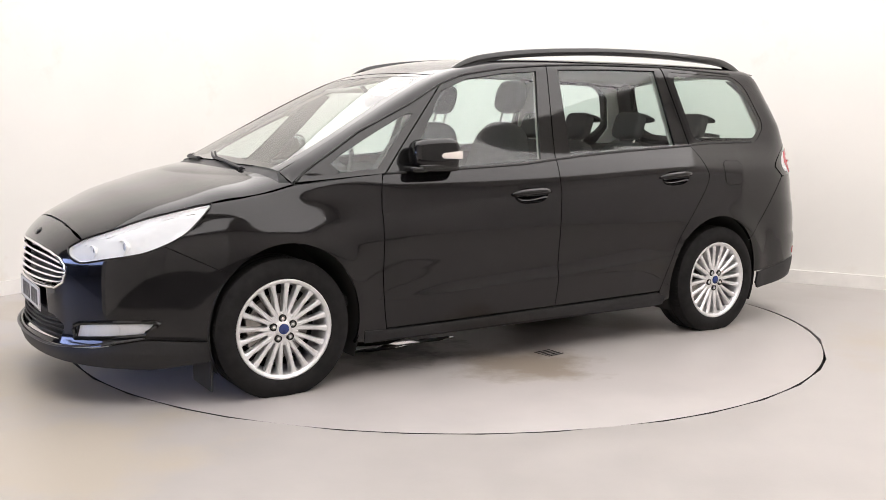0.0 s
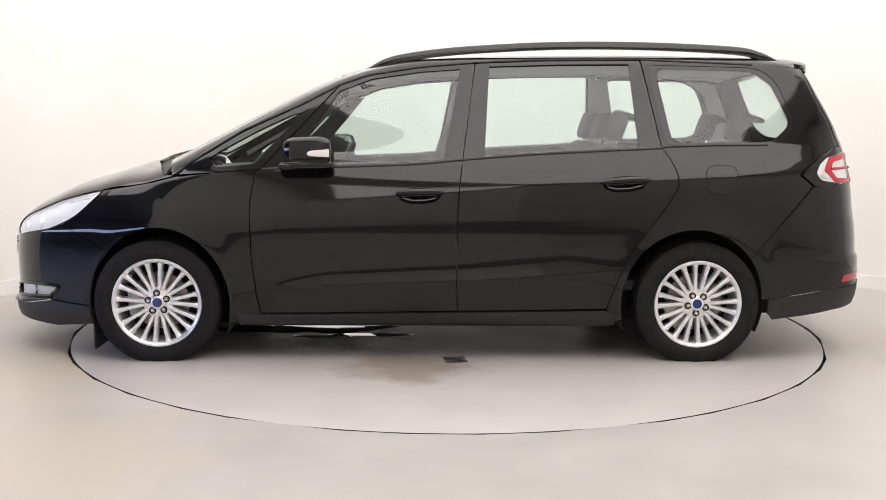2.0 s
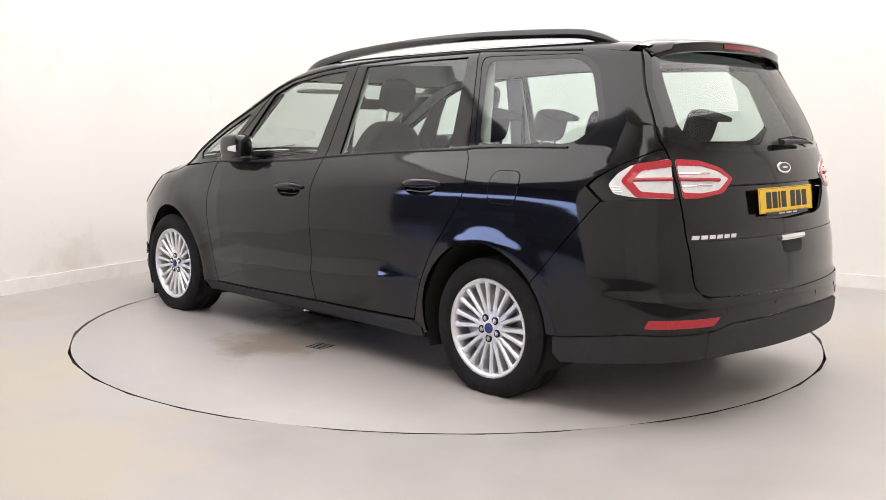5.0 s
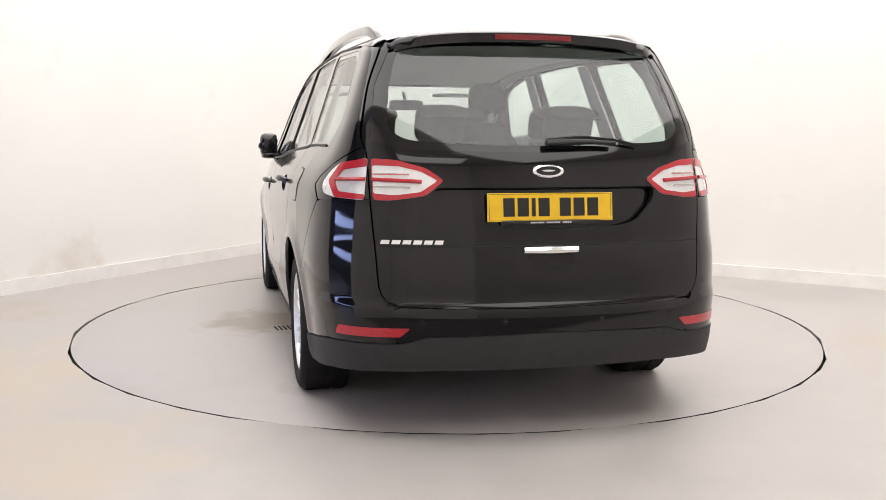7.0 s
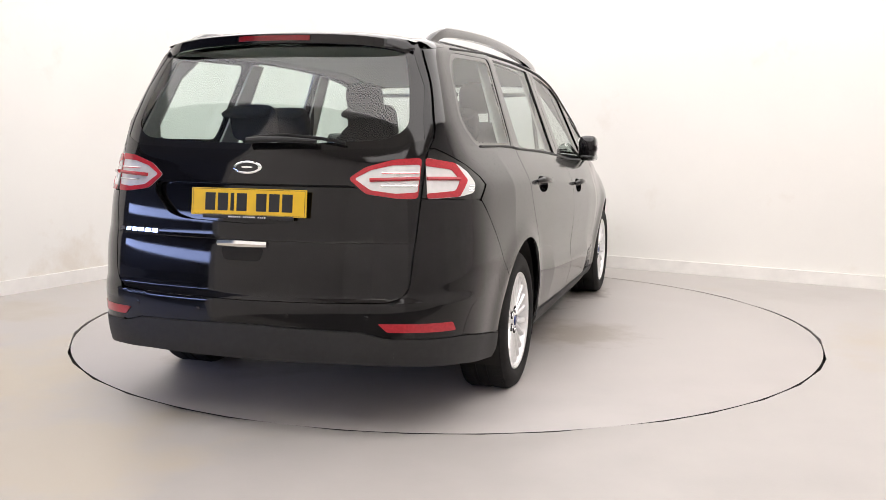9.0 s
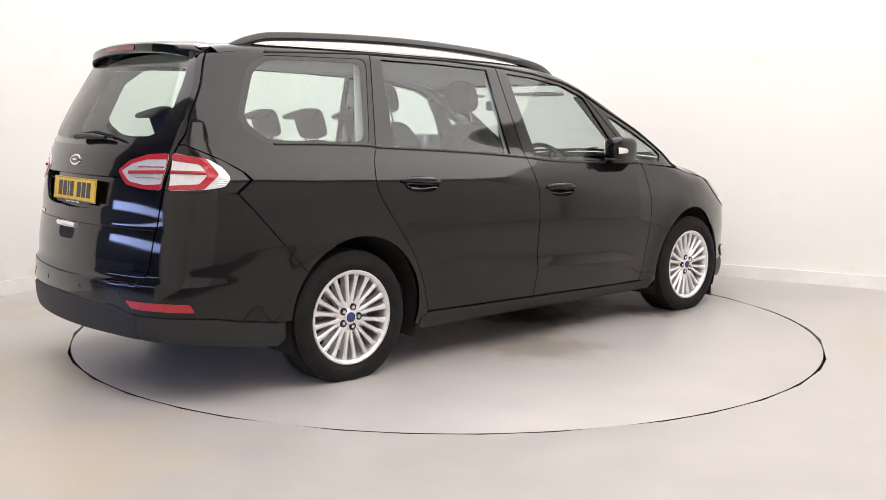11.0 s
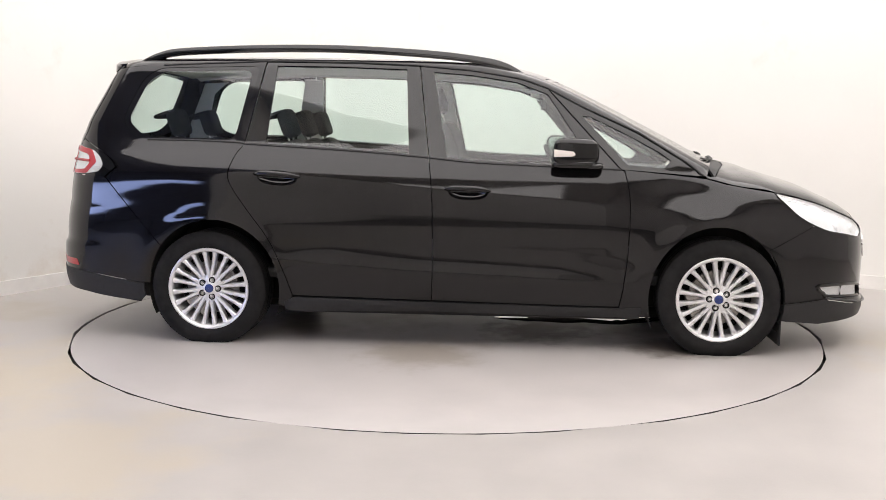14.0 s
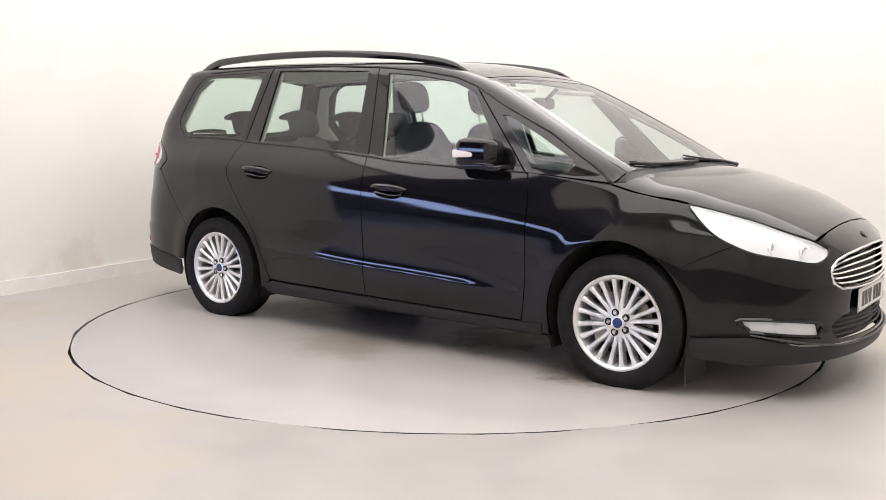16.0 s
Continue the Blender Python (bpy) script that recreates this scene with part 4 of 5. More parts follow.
    panel("front_bumper", mirror_line(fb), "F", PAINT, car, holes=[mirror_line(GRILLE), rounded(mirror_line(low), 0.02)])
    panel("lower_lip", mirror_line([(0.0, 0.247), (SEAM_Y, 0.257), (SEAM_Y, 0.185), (0.0, 0.190)]), "F", BLACK_PLASTIC, car, off=0.001)
    panel("grille_back", mirror_line(GRILLE), "F", BLACK_PLASTIC, car, off=-0.05, depth=0.0)
    panel("lower_grille_back", mirror_line(low), "F", BLACK_PLASTIC, car, off=-0.05, depth=0.0)


body_middle()


PROJECTOR = material("projector_glass", (0.62, 0.64, 0.66), 0.12, metal=0.3, coat=1.0)

# ---- fittings on the car's skin ----
def superform(bm, c, r, e=0.5, nu=28, nv=16, m=Matrix()):
    """A rounded box: a ball with its sides pressed flat."""
    g = lambda t, k: math.copysign(abs(t) ** k, t)
    rows = []
    for j in range(nv + 1):
        v = -math.pi / 2 + math.pi * j / nv
        rows.append([bm.verts.new(m @ Vector((c[0] + r[0] * g(math.cos(v), e) * g(math.cos(2 * math.pi * i / nu), e), c[1] + r[1] * g(math.cos(v), e) * g(math.sin(2 * math.pi * i / nu), e), c[2] + r[2] * g(math.sin(v), e)))) for i in range(nu)])
    for a, b in zip(rows, rows[1:]):
        for i in range(nu):
            bm.faces.new((a[i], a[(i + 1) % nu], b[(i + 1) % nu], b[i]))
    bmesh.ops.remove_doubles(bm, verts=bm.verts[:], dist=1e-5)


def on_skin(uv, view, out=0.0):
    p = lift(uv, view)
    return p + gradient(p) * out


def door_mirror(s):
    m = sub("door_mirror")
    bm = bmesh.new()
    superform(bm, (0.632, 0.920 * s, 1.100), (0.124, 0.060, 0.080), 0.52, 36, 20)
    for v in bm.verts:
        f = np.clip((v.co.x - 0.51) / 0.25, 0, 1)
        v.co.z = 1.104 + (v.co.z - 1.100) * (1.0 - 0.12 * f)
        v.co.y -= 0.02 * s * f
    part("housing", bm, PAINT, m)
    bm = bmesh.new()
    for k in range(11):
        x = 0.512 + 0.122 * k / 10
        h = 0.022 - 0.009 * k / 10
        y = (0.9845 - 0.010 * ((k - 3) / 7) ** 2) * s - 0.02 * s * (x - 0.51) / 0.25
        zc = 1.098 - 0.004 * k / 10
        row = [bm.verts.new((x, y + d * s, zc + h * q)) for d, q in ((-0.02, 1), (0.001, 0.9), (0.004, 0), (0.001, -0.9), (-0.02, -1))]
        if k:
            for i in range(4):
                bm.faces.new((old[i], old[i + 1], row[i + 1], row[i]))
        old = row
    part("indicator", bm, AMBER, m, "pale clear indicator strip")
    bm = bmesh.new()
    superform(bm, (0.62, 0.916 * s, 1.037), (0.118, 0.050, 0.022), 0.5)
    superform(bm, (0.725, 0.885 * s, 1.028), (0.055, 0.075, 0.020), 0.6)
    part("mirror_foot", bm, GLOSS_BLACK, m)
    bm = bmesh.new()
    superform(bm, (0.632, 0.8605 * s, 1.105), (0.105, 0.004, 0.062), 0.4)
    part("mirror_glass", bm, CHROME, m, "mirror glass folded against the window")


def roof_rail(s):
    pts = curve([(0.345, 0.590, 1.540), (0.245, 0.602, 1.594), (0.114, 0.607, 1.627), (-0.163, 0.610, 1.662), (-0.637, 0.612, 1.691), (-1.125, 0.610, 1.696), (-1.629, 0.598, 1.679), (-1.79, 0.590, 1.652), (-1.90, 0.582, 1.606)], 6)
    bm = bmesh.new()
    rows = []
    for p in pts:
        foot = lift([(p[0], p[1] * s)], "T")[0][2] - 0.01
        t, y = p[2], p[1] * s
        mid = max(t - 0.043, foot)
        rows.append([bm.verts.new(q) for q in ((p[0], y - 0.018, mid), (p[0], y - 0.017, t - 0.006), (p[0], y - 0.010, t), (p[0], y + 0.010, t), (p[0], y + 0.017, t - 0.006), (p[0], y + 0.018, mid))])
    for a, b in zip(rows, rows[1:]):
        for i in range(6):
            bm.faces.new((a[i], a[(i + 1) % 6], b[(i + 1) % 6], b[i]))
    bm.faces.new(rows[0])
    bm.faces.new(rows[-1])
    part("roof_rail", bm, GLOSS_BLACK, car, "black roof rail", sharp=50)


def belt_strip(view):
    """The black moulding under the side windows, and the seal over them."""
    for line, r in (([(x, z + 0.004) for x, z in BELT] + [(-1.255, 1.139), (-1.5, 1.148), (-1.79, 1.151)], 0.0065), ([(1.33, 0.978), (1.239, 1.049), (0.977, 1.210), (0.67, 1.349), (0.477, 1.452), (0.327, 1.505), (0.051, 1.550), (-0.242, 1.576), (-0.6, 1.594), (-1.127, 1.601), (-1.74, 1.578)], 0.005)):
        p = on_skin(even(line, 70), view, 0.001)
        bm = bmesh.new()
        tube(bm, p, r, 6)
        part("window_moulding", bm, BLACK_PLASTIC, car)


def spoiler():
    bm = bmesh.new()
    rows = []
    for y in np.linspace(-0.585, 0.585, 41):
        b = (abs(y) / 0.595)
        zt = float(TOP(-1.9)) - float(CROWN(-1.9)) * y * y + 0.006 - 0.030 * b ** 6
        tip = -2.165 + 0.085 * b ** 2 + 0.05 * b ** 10
        rows.append([bm.verts.new(q) for q in ((-1.90, y, zt - 0.004), (-1.98, y, zt + 0.003), (-2.07 + 0.03 * b, y, zt - 0.006), (tip + 0.022, y, zt - 0.012), (tip + 0.004, y, zt - 0.022), (tip, y, zt - 0.060), (tip + 0.012, y, zt - 0.064), (-2.06, y, zt - 0.046), (-1.95, y, zt - 0.03))])
    n = len(rows[0])
    for a, b in zip(rows, rows[1:]):
        for i in range(n):
            bm.faces.new((a[i], a[(i + 1) % n], b[(i + 1) % n], b[i]))
    bm.faces.new(rows[0])
    bm.faces.new(rows[-1])
    sp = part("spoiler", bm, PAINT, car, "roof spoiler over the rear window", sharp=50)
    bm = bmesh.new()
    rows = []
    for y in np.linspace(-0.165, 0.165, 15):
        b = abs(y) / 0.595
        zt = float(TOP(-1.9)) - float(CROWN(-1.9)) * y * y + 0.006
        tip = -2.165 + 0.085 * b ** 2
        rows.append([bm.verts.new(q) for q in ((tip + 0.02, y, zt - 0.027), (tip, y, zt - 0.029), (tip - 0.003, y, zt - 0.050), (tip + 0.02, y, zt - 0.052))])
    for a, b in zip(rows, rows[1:]):
        for i in range(3):
            bm.faces.new((a[i], a[i + 1], b[i + 1], b[i]))
    part("brake_lamp", bm, DARK_RED_LENS, sp, "red high-level brake lamp", sharp=60)


def oval(bm, r, h, d, m):
    n = 40
    top = [bm.verts.new(m @ Vector((r * 0.9 * math.cos(2 * math.pi * i / n), h * 0.86 * math.sin(2 * math.pi * i / n), d))) for i in range(n)]
    mid = [bm.verts.new(m @ Vector((r * math.cos(2 * math.pi * i / n), h * math.sin(2 * math.pi * i / n), d * 0.5))) for i in range(n)]
    low = [bm.verts.new(m @ Vector((r * math.cos(2 * math.pi * i / n), h * math.sin(2 * math.pi * i / n), -0.004))) for i in range(n)]
    bm.faces.new(top)
    for a, b in ((top, mid), (mid, low)):
        for i in range(n):
            bm.faces.new((a[i], a[(i + 1) % n], b[(i + 1) % n], b[i]))


def facing(p, n):
    """A pose on the skin: z along the normal, x level, y upwards."""
    n = Vector(n).normalized()
    x = Vector((0, 0, 1)).cross(n).normalized()
    y = n.cross(x)
    m = Matrix((x, y, n)).transposed().to_4x4()
    m.translation = Vector(p)
    return m


def emblem(view, uv, r, h, inner, rim):
    p = lift([uv], view)[0]
    m = facing(p, gradient(p[None])[0])
    bm = bmesh.new()
    oval(bm, r, h, 0.006, m)
    e = part("emblem", bm, rim, car, "oval maker's emblem")
    bm = bmesh.new()
    oval(bm, r * 0.84, h * 0.76, 0.0075, m)
    f = part("emblem_field", bm, inner, e)
    bm = bmesh.new()
    oval(bm, r * 0.45, h * 0.17, 0.0088, m)
    part("emblem_mark", bm, rim, e)


def number_plate(m, mat, label, holder=True):
    """A plate with dark bars where the characters stand."""
    t = sub("number_plate")
    t["label"] = label
    bm = bmesh.new()
    box(bm, -0.26, 0.26, -0.0555, 0.0555, 0.0, 0.004, 0.0015, 1, m)
    part("plate", bm, mat, t)
    x = -0.195
    for k in range(7):
        w = 0.016 if k == 2 else 0.046
        bm = bmesh.new()
        box(bm, x, x + w, -0.036, 0.036, 0.0035, 0.0052, 0.0, 1, m)
        part("character_bar", bm, INK, t)
        x += w + 0.012 + (0.030 if k == 3 else 0)
    bm = bmesh.new()
    for a in ((-0.252, 0.252, 0.0505, 0.052), (-0.252, 0.252, -0.052, -0.0505), (-0.253, -0.2515, -0.052, 0.052), (0.2515, 0.253, -0.052, 0.052)):
        box(bm, *a, 0.0035, 0.0045, 0.0, 1, m)
    part("plate_edge", bm, INK, t)
    if holder:
        bm = bmesh.new()
        box(bm, -0.205, 0.205, -0.068, -0.053, -0.004, 0.007, 0.002, 1, m)
        h = part("plate_holder", bm, INK, t, "black plate holder with a pale line of small lettering")
        bm = bmesh.new()
        for k in range(18):
            if k % 7 != 6:
                box(bm, -0.085 + k * 0.0095, -0.085 + k * 0.0095 + 0.0065, -0.0635, -0.0575, 0.0065, 0.0078, 0.0, 1, m)
        part("lettering_bars", bm, WHITE_PLATE, h)["kind"] = "stuff"


def tail_fittings():
    """What sits on the tailgate and the rear bumper."""
    emblem("B", (0.008, 1.066), 0.064, 0.027, GLOSS_BLACK, CHROME)
    p = Vector((-2.405, 0.0, 0.926))
    number_plate(Matrix.Translation(p) @ Matrix.Rotation(radians(-90), 4, "Z") @ Matrix.Rotation(radians(83), 4, "X"), YELLOW, "yellow rear number plate with black bars")
    # model name as chrome bars
    badge = sub("model_badge")
    badge["label"] = "row of chrome bars for the model name"
    for k in range(6):
        y0, w = 0.665 - 0.040 * k, 0.031
        q = on_skin([(y0, 0.785), (y0 - w, 0.785), (y0 - w - 0.005, 0.801), (y0 - 0.005, 0.801)], "B", 0.003)
        bm = bmesh.new()
        vs = [bm.verts.new(p) for p in q] + [bm.verts.new(p + np.array([0.004, 0, 0])) for p in q]
        bm.faces.new(vs[:4])
        for j in range(4):
            bm.faces.new((vs[j], vs[(j + 1) % 4], vs[4 + (j + 1) % 4], vs[4 + j]))
        part("badge_bar", bm, CHROME, badge, smooth=False)
    # grip: chrome lip over a hollow, whose shade is a flat dark panel
    bm = bmesh.new()
    rows = []
    for y in np.linspace(-0.103, 0.120, 15):
        p = lift([(y, 0.762)], "B")[0]
        b = abs(y - 0.0085) / 0.1115
        rows.append([bm.verts.new((p[0] + dx, y, 0.762 + dz)) for dx, dz in ((0.004, 0.016 - 0.003 * b), (-0.010, 0.013 - 0.002 * b), (-0.016, 0.0), (-0.010, -0.013 + 0.003 * b), (0.004, -0.015))])
    for a, b in zip(rows, rows[1:]):
        for i in range(4):
            bm.faces.new((a[i], a[i + 1], b[i + 1], b[i]))
    bm.faces.new(rows[0])
    bm.faces.new(rows[-1])
    part("tailgate_grip", bm, CHROME, car, "chrome tailgate grip")
    panel("grip_hollow_shade", rounded([(0.106, 0.748), (0.09, 0.700), (0.07, 0.694), (-0.055, 0.694), (-0.075, 0.700), (-0.09, 0.748)], 0.02), "B", GAP, car, off=0.0015, depth=0.002)
    # crease line over the tailgate, its shade drawn as a thin dark bar
    for z in (0.777,):
        bm = bmesh.new()
        tube(bm, on_skin([(y, z) for y in np.linspace(-0.675, 0.675, 50)], "B", -0.0005), 0.0022, 5)
        part("gate_crease_shade", bm, GAP, car)
    # rear wiper
    bm = bmesh.new()
    tube(bm, on_skin([(0.015, 1.163), (-0.05, 1.167), (-0.16, 1.168), (-0.28, 1.163)], "B", 0.03), [0.017, 0.018, 0.015, 0.010], 10, 0.8)
    w = part("rear_wiper", bm, BLACK_PLASTIC, car)
    bm = bmesh.new()
    tube(bm, on_skin([(0.0, 1.182), (-0.15, 1.190), (-0.30, 1.178), (-0.395, 1.160)], "B", 0.016), [0.006, 0.008, 0.007, 0.004], 8)
    part("blade", bm, RUBBER, w)
    for y in (-0.52, -0.20, 0.20, 0.52):
        p = lift([(y, 0.487)], "B")[0]
        bm = bmesh.new()
        oval(bm, 0.011, 0.011, 0.002, facing(p, gradient(p[None])[0]))
        part("parking_sensor", bm, PAINT, car)
    # red bars within the lamps
    for s in (1, -1):
        bm = bmesh.new()
        tube(bm, on_skin([(y * s, z) for y, z in ((0.685, 1.030), (0.62, 1.028), (0.55, 1.026), (0.505, 1.024))], "B", 0.007), 0.0085, 6)
        part("lamp_bar", bm, RED_LENS, TAILS[("G", s > 0)], "red light bar")
        for dz in (0.030, -0.028):
            bm = bmesh.new()
            tube(bm, on_skin([(y * s, 1.026 + dz + (0.004 if dz < 0 else -0.004)) for y in (0.68, 0.63, 0.58, 0.55)], "B", 0.005), 0.004, 6)
            part("lamp_rib", bm, CHROME, TAILS[("G", s > 0)])
        bm = bmesh.new()
        tube(bm, on_skin(seen_from([(-2.253, 0.710, 1.030), (-2.19, 0.768, 1.028), (-2.13, 0.805, 1.025)], "BL" if s > 0 else "BR"), "BL" if s > 0 else "BR", 0.007), 0.0085, 6)
        part("lamp_bar", bm, RED_LENS, TAILS["BL" if s > 0 else "BR"])


def nose_fittings():
    """Grille bars, plate, lip, lamps and wipers at the front."""
    g = np.array(mirror_line(GRILLE))
    ring = [tuple(p) for p in on_skin(dense(g, 0.03), "F", 0.001)]
    bm = bmesh.new()
    tube(bm, ring + [ring[0]], 0.006, 8)
    grille = part("grille", bm, CHROME, car, "chrome-barred radiator grille")
    top, bot = table([(y, z) for y, z in GRILLE[:5]] + [(0.5075, 0.583)]), table([(y, z) for y, z in GRILLE[:4:-1]])
    for k in range(1, 6):
        f = k / 6
        ys = [y for y in np.linspace(-0.506, 0.506, 49)]
        pts = [(y, float(bot(abs(y))) * (1 - f) + float(top(abs(y))) * f) for y in ys]
        p = on_skin(pts, "F", -0.006)
        bm = bmesh.new()
        rows = []
        for q in p:
            rows.append([bm.verts.new(q + np.array(d)) for d in ((-0.03, 0, 0.004), (0.0, 0, 0.006), (0.006, 0, 0.0), (0.0, 0, -0.005), (-0.03, 0, -0.004))])
        for a, b in zip(rows, rows[1:]):
            for i in range(5):
                bm.faces.new((a[i], a[(i + 1) % 5], b[(i + 1) % 5], b[i]))
        part("grille_bar", bm, CHROME, grille)
    for k in range(5):
        z = 0.295 + 0.022 * k
        p = on_skin([(y, z) for y in np.linspace(-0.46, 0.46, 31)], "F", -0.012)
        bm = bmesh.new()
        tube(bm, p, 0.006, 6)
        part("lower_grille_bar", bm, BLACK_PLASTIC, car)
    x = float(FRONT(0.43)) - 0.020
    number_plate(Matrix.Translation((x, 0, 0.432)) @ Matrix.Rotation(radians(90), 4, "Z") @ Matrix.Rotation(radians(90), 4, "X"), WHITE_PLATE, "white front number plate with black bars", False)
    lip3 = [(2.02, 0.765, 0.312), (2.10, 0.715, 0.297), (2.20, 0.64, 0.277), (2.27, 0.55, 0.262), (2.33, 0.43, 0.252), (2.365, 0.25, 0.25), (2.376, 0.0, 0.25)]
    lip = snap(curve(lip3 + [(x, -y, z) for x, y, z in lip3[-2::-1]], 4))
    lip = lip + gradient(lip) * 0.008
    bm = bmesh.new()
    tube(bm, lip, [0.004] + [0.007] * (len(lip) - 2) + [0.004], 8, 0.7)
    part("lip_trim", bm, material("satin_grey_trim", (0.07, 0.07, 0.073), 0.35, metal=0.3), car, "satin grey splitter trim")
    emblem("F", (0.0, 0.727), 0.052, 0.022, PAINT, PAINT)
    for s, F in ((1, "FL"), (-1, "FR")):
        # projector lenses, bezel and light bar of the headlamp
        for pt, r in (((2.19, 0.605, 0.690), 0.026), ((2.08, 0.700, 0.712), 0.030)):
            p = lift(seen_from([pt], F), F)[0]
            n = gradient(p[None])[0]
            m = facing(p - n * 0.026, Vector((1, 0.25 * s, 0.1)))
            bm = bmesh.new()
            lathe(bm, [(r * 1.25, 0.012), (r * 1.12, 0.016), (r, 0.0), (r * 0.9, -0.01)], 28, m @ Matrix.Rotation(radians(90), 4, "X"))
            part("lamp_bezel", bm, REFLECTOR, LAMPS[F])
            bm = bmesh.new()
            lathe(bm, [(0.0005, r * 0.42), (r * 0.4, r * 0.38), (r * 0.75, r * 0.2), (r, 0.0)], 28, m @ Matrix.Rotation(radians(90), 4, "X"))
            part("lamp_lens", bm, PROJECTOR, LAMPS[F])
        bm = bmesh.new()
        q = lift(seen_from([(1.79, 0.785, 0.855), (1.90, 0.74, 0.832), (2.01, 0.685, 0.797), (2.12, 0.62, 0.753), (2.21, 0.545, 0.712)], F), F)
        q = q - gradient(q) * 0.02
        tube(bm, q, 0.007, 8)
        part("daylight_strip", bm, CHROME, LAMPS[F])
        bm = bmesh.new()
        q = lift(seen_from(curve(LAMP_F + LAMP_F[:1], 3), F), F)
        q = q + gradient(q) * 0.0005
        tube(bm, q, 0.0045, 6)
        part("lamp_seal", bm, GLOSS_BLACK, LAMPS[F])
        bm = bmesh.new()
        q = lift(seen_from(curve(FOG + FOG[:1], 4), F), F)
        tube(bm, q + gradient(q) * 0.001, 0.010, 6)
        part("surround", bm, GLOSS_BLACK, FOGS[F])
        p = lift(seen_from([(2.12, 0.69, 0.345)], F), F)[0]
        m = facing(p - gradient(p[None])[0] * 0.014, Vector((1, 0.5 * s, 0)))
        bm = bmesh.new()
        lathe(bm, [(0.030, 0.010), (0.026, 0.0), (0.015, -0.006), (0.0005, -0.008)], 24, m @ Matrix.Rotation(radians(90), 4, "X"))
        part("fog_lens", bm, CHROME, FOGS[F])
        # mud flap behind the bumper, ahead of the wheel
        bm = bmesh.new()
        box(bm, 1.755, 1.768, 0.62 * s if s > 0 else -0.87, 0.87 if s > 0 else -0.62, 0.055, 0.20, 0.004, 1)
        part("air_deflector", bm, BLACK_PLASTIC, car)
    # windscreen wipers
    for line in ([(1.475, 0.52), (1.47, 0.30), (1.452, 0.05), (1.405, -0.10)], [(1.478, -0.10), (1.455, -0.32), (1.405, -0.52), (1.35, -0.64)]):
        bm = bmesh.new()
        p = on_skin(line, "T", 0.008)
        tube(bm, p, [0.010, 0.008, 0.006, 0.004], 8)
        w = part("wiper", bm, BLACK_PLASTIC, car)
        bm = bmesh.new()
        tube(bm, on_skin([(x - 0.012, y + 0.01) for x, y in line], "T", 0.004), 0.004, 6)
        part("blade", bm, RUBBER, w)


for s in (1, -1):
    door_mirror(s)
    roof_rail(s)
for v in "LR":
    belt_strip(v)
spoiler()
tail_fittings()
nose_fittings()


# ---- the cabin ----
def build_seat(x, y, kind):
    """A cloth seat; x is the foot of its backrest."""
    high = kind == "front"
    seat = sub("seat")
    bm = bmesh.new()
    superform(bm, (x + 0.25, y, 0.62), (0.27, 0.24, 0.10), 0.45)
    part("cushion", bm, CLOTH, seat)
    bm = bmesh.new()
    h = 0.31 if high else 0.255
    lean = radians(-16 if high else -18)
    m = Matrix.Translation((x, y, 0.66)) @ Matrix.Rotation(lean, 4, "Y")
    superform(bm, (0, 0, h), (0.085, 0.245 if high else 0.21, h), 0.5, m=m)
    for v in bm.verts:
        k = (m.inverted() @ v.co)
        if k.z > h * 1.3:
            v.co.y = y + (v.co.y - y) * (1 - 0.28 * (k.z - h * 1.3) / (h * 0.7))
    part("backrest", bm, CLOTH, seat)
    top = 2 * h + (0.155 if high else 0.085)
    bm = bmesh.new()
    if high:
        superform(bm, (0.01, 0, top), (0.050, 0.120, 0.095), 0.65, m=m)
    else:
        superform(bm, (0.02, 0, top + 0.015), (0.040, 0.115, 0.085), 0.45, m=m)
        superform(bm, (-0.03, 0, top + 0.085), (0.07, 0.113, 0.014), 0.5, m=m)
    part("headrest", bm, CLOTH, seat)
    for d in (-0.06, 0.06):
        bm = bmesh.new()
        tube(bm, [m @ Vector((0, d, 2 * h - 0.03)), m @ Vector((0, d, top))], 0.007, 8)
        part("headrest_post", bm, CHROME, seat)


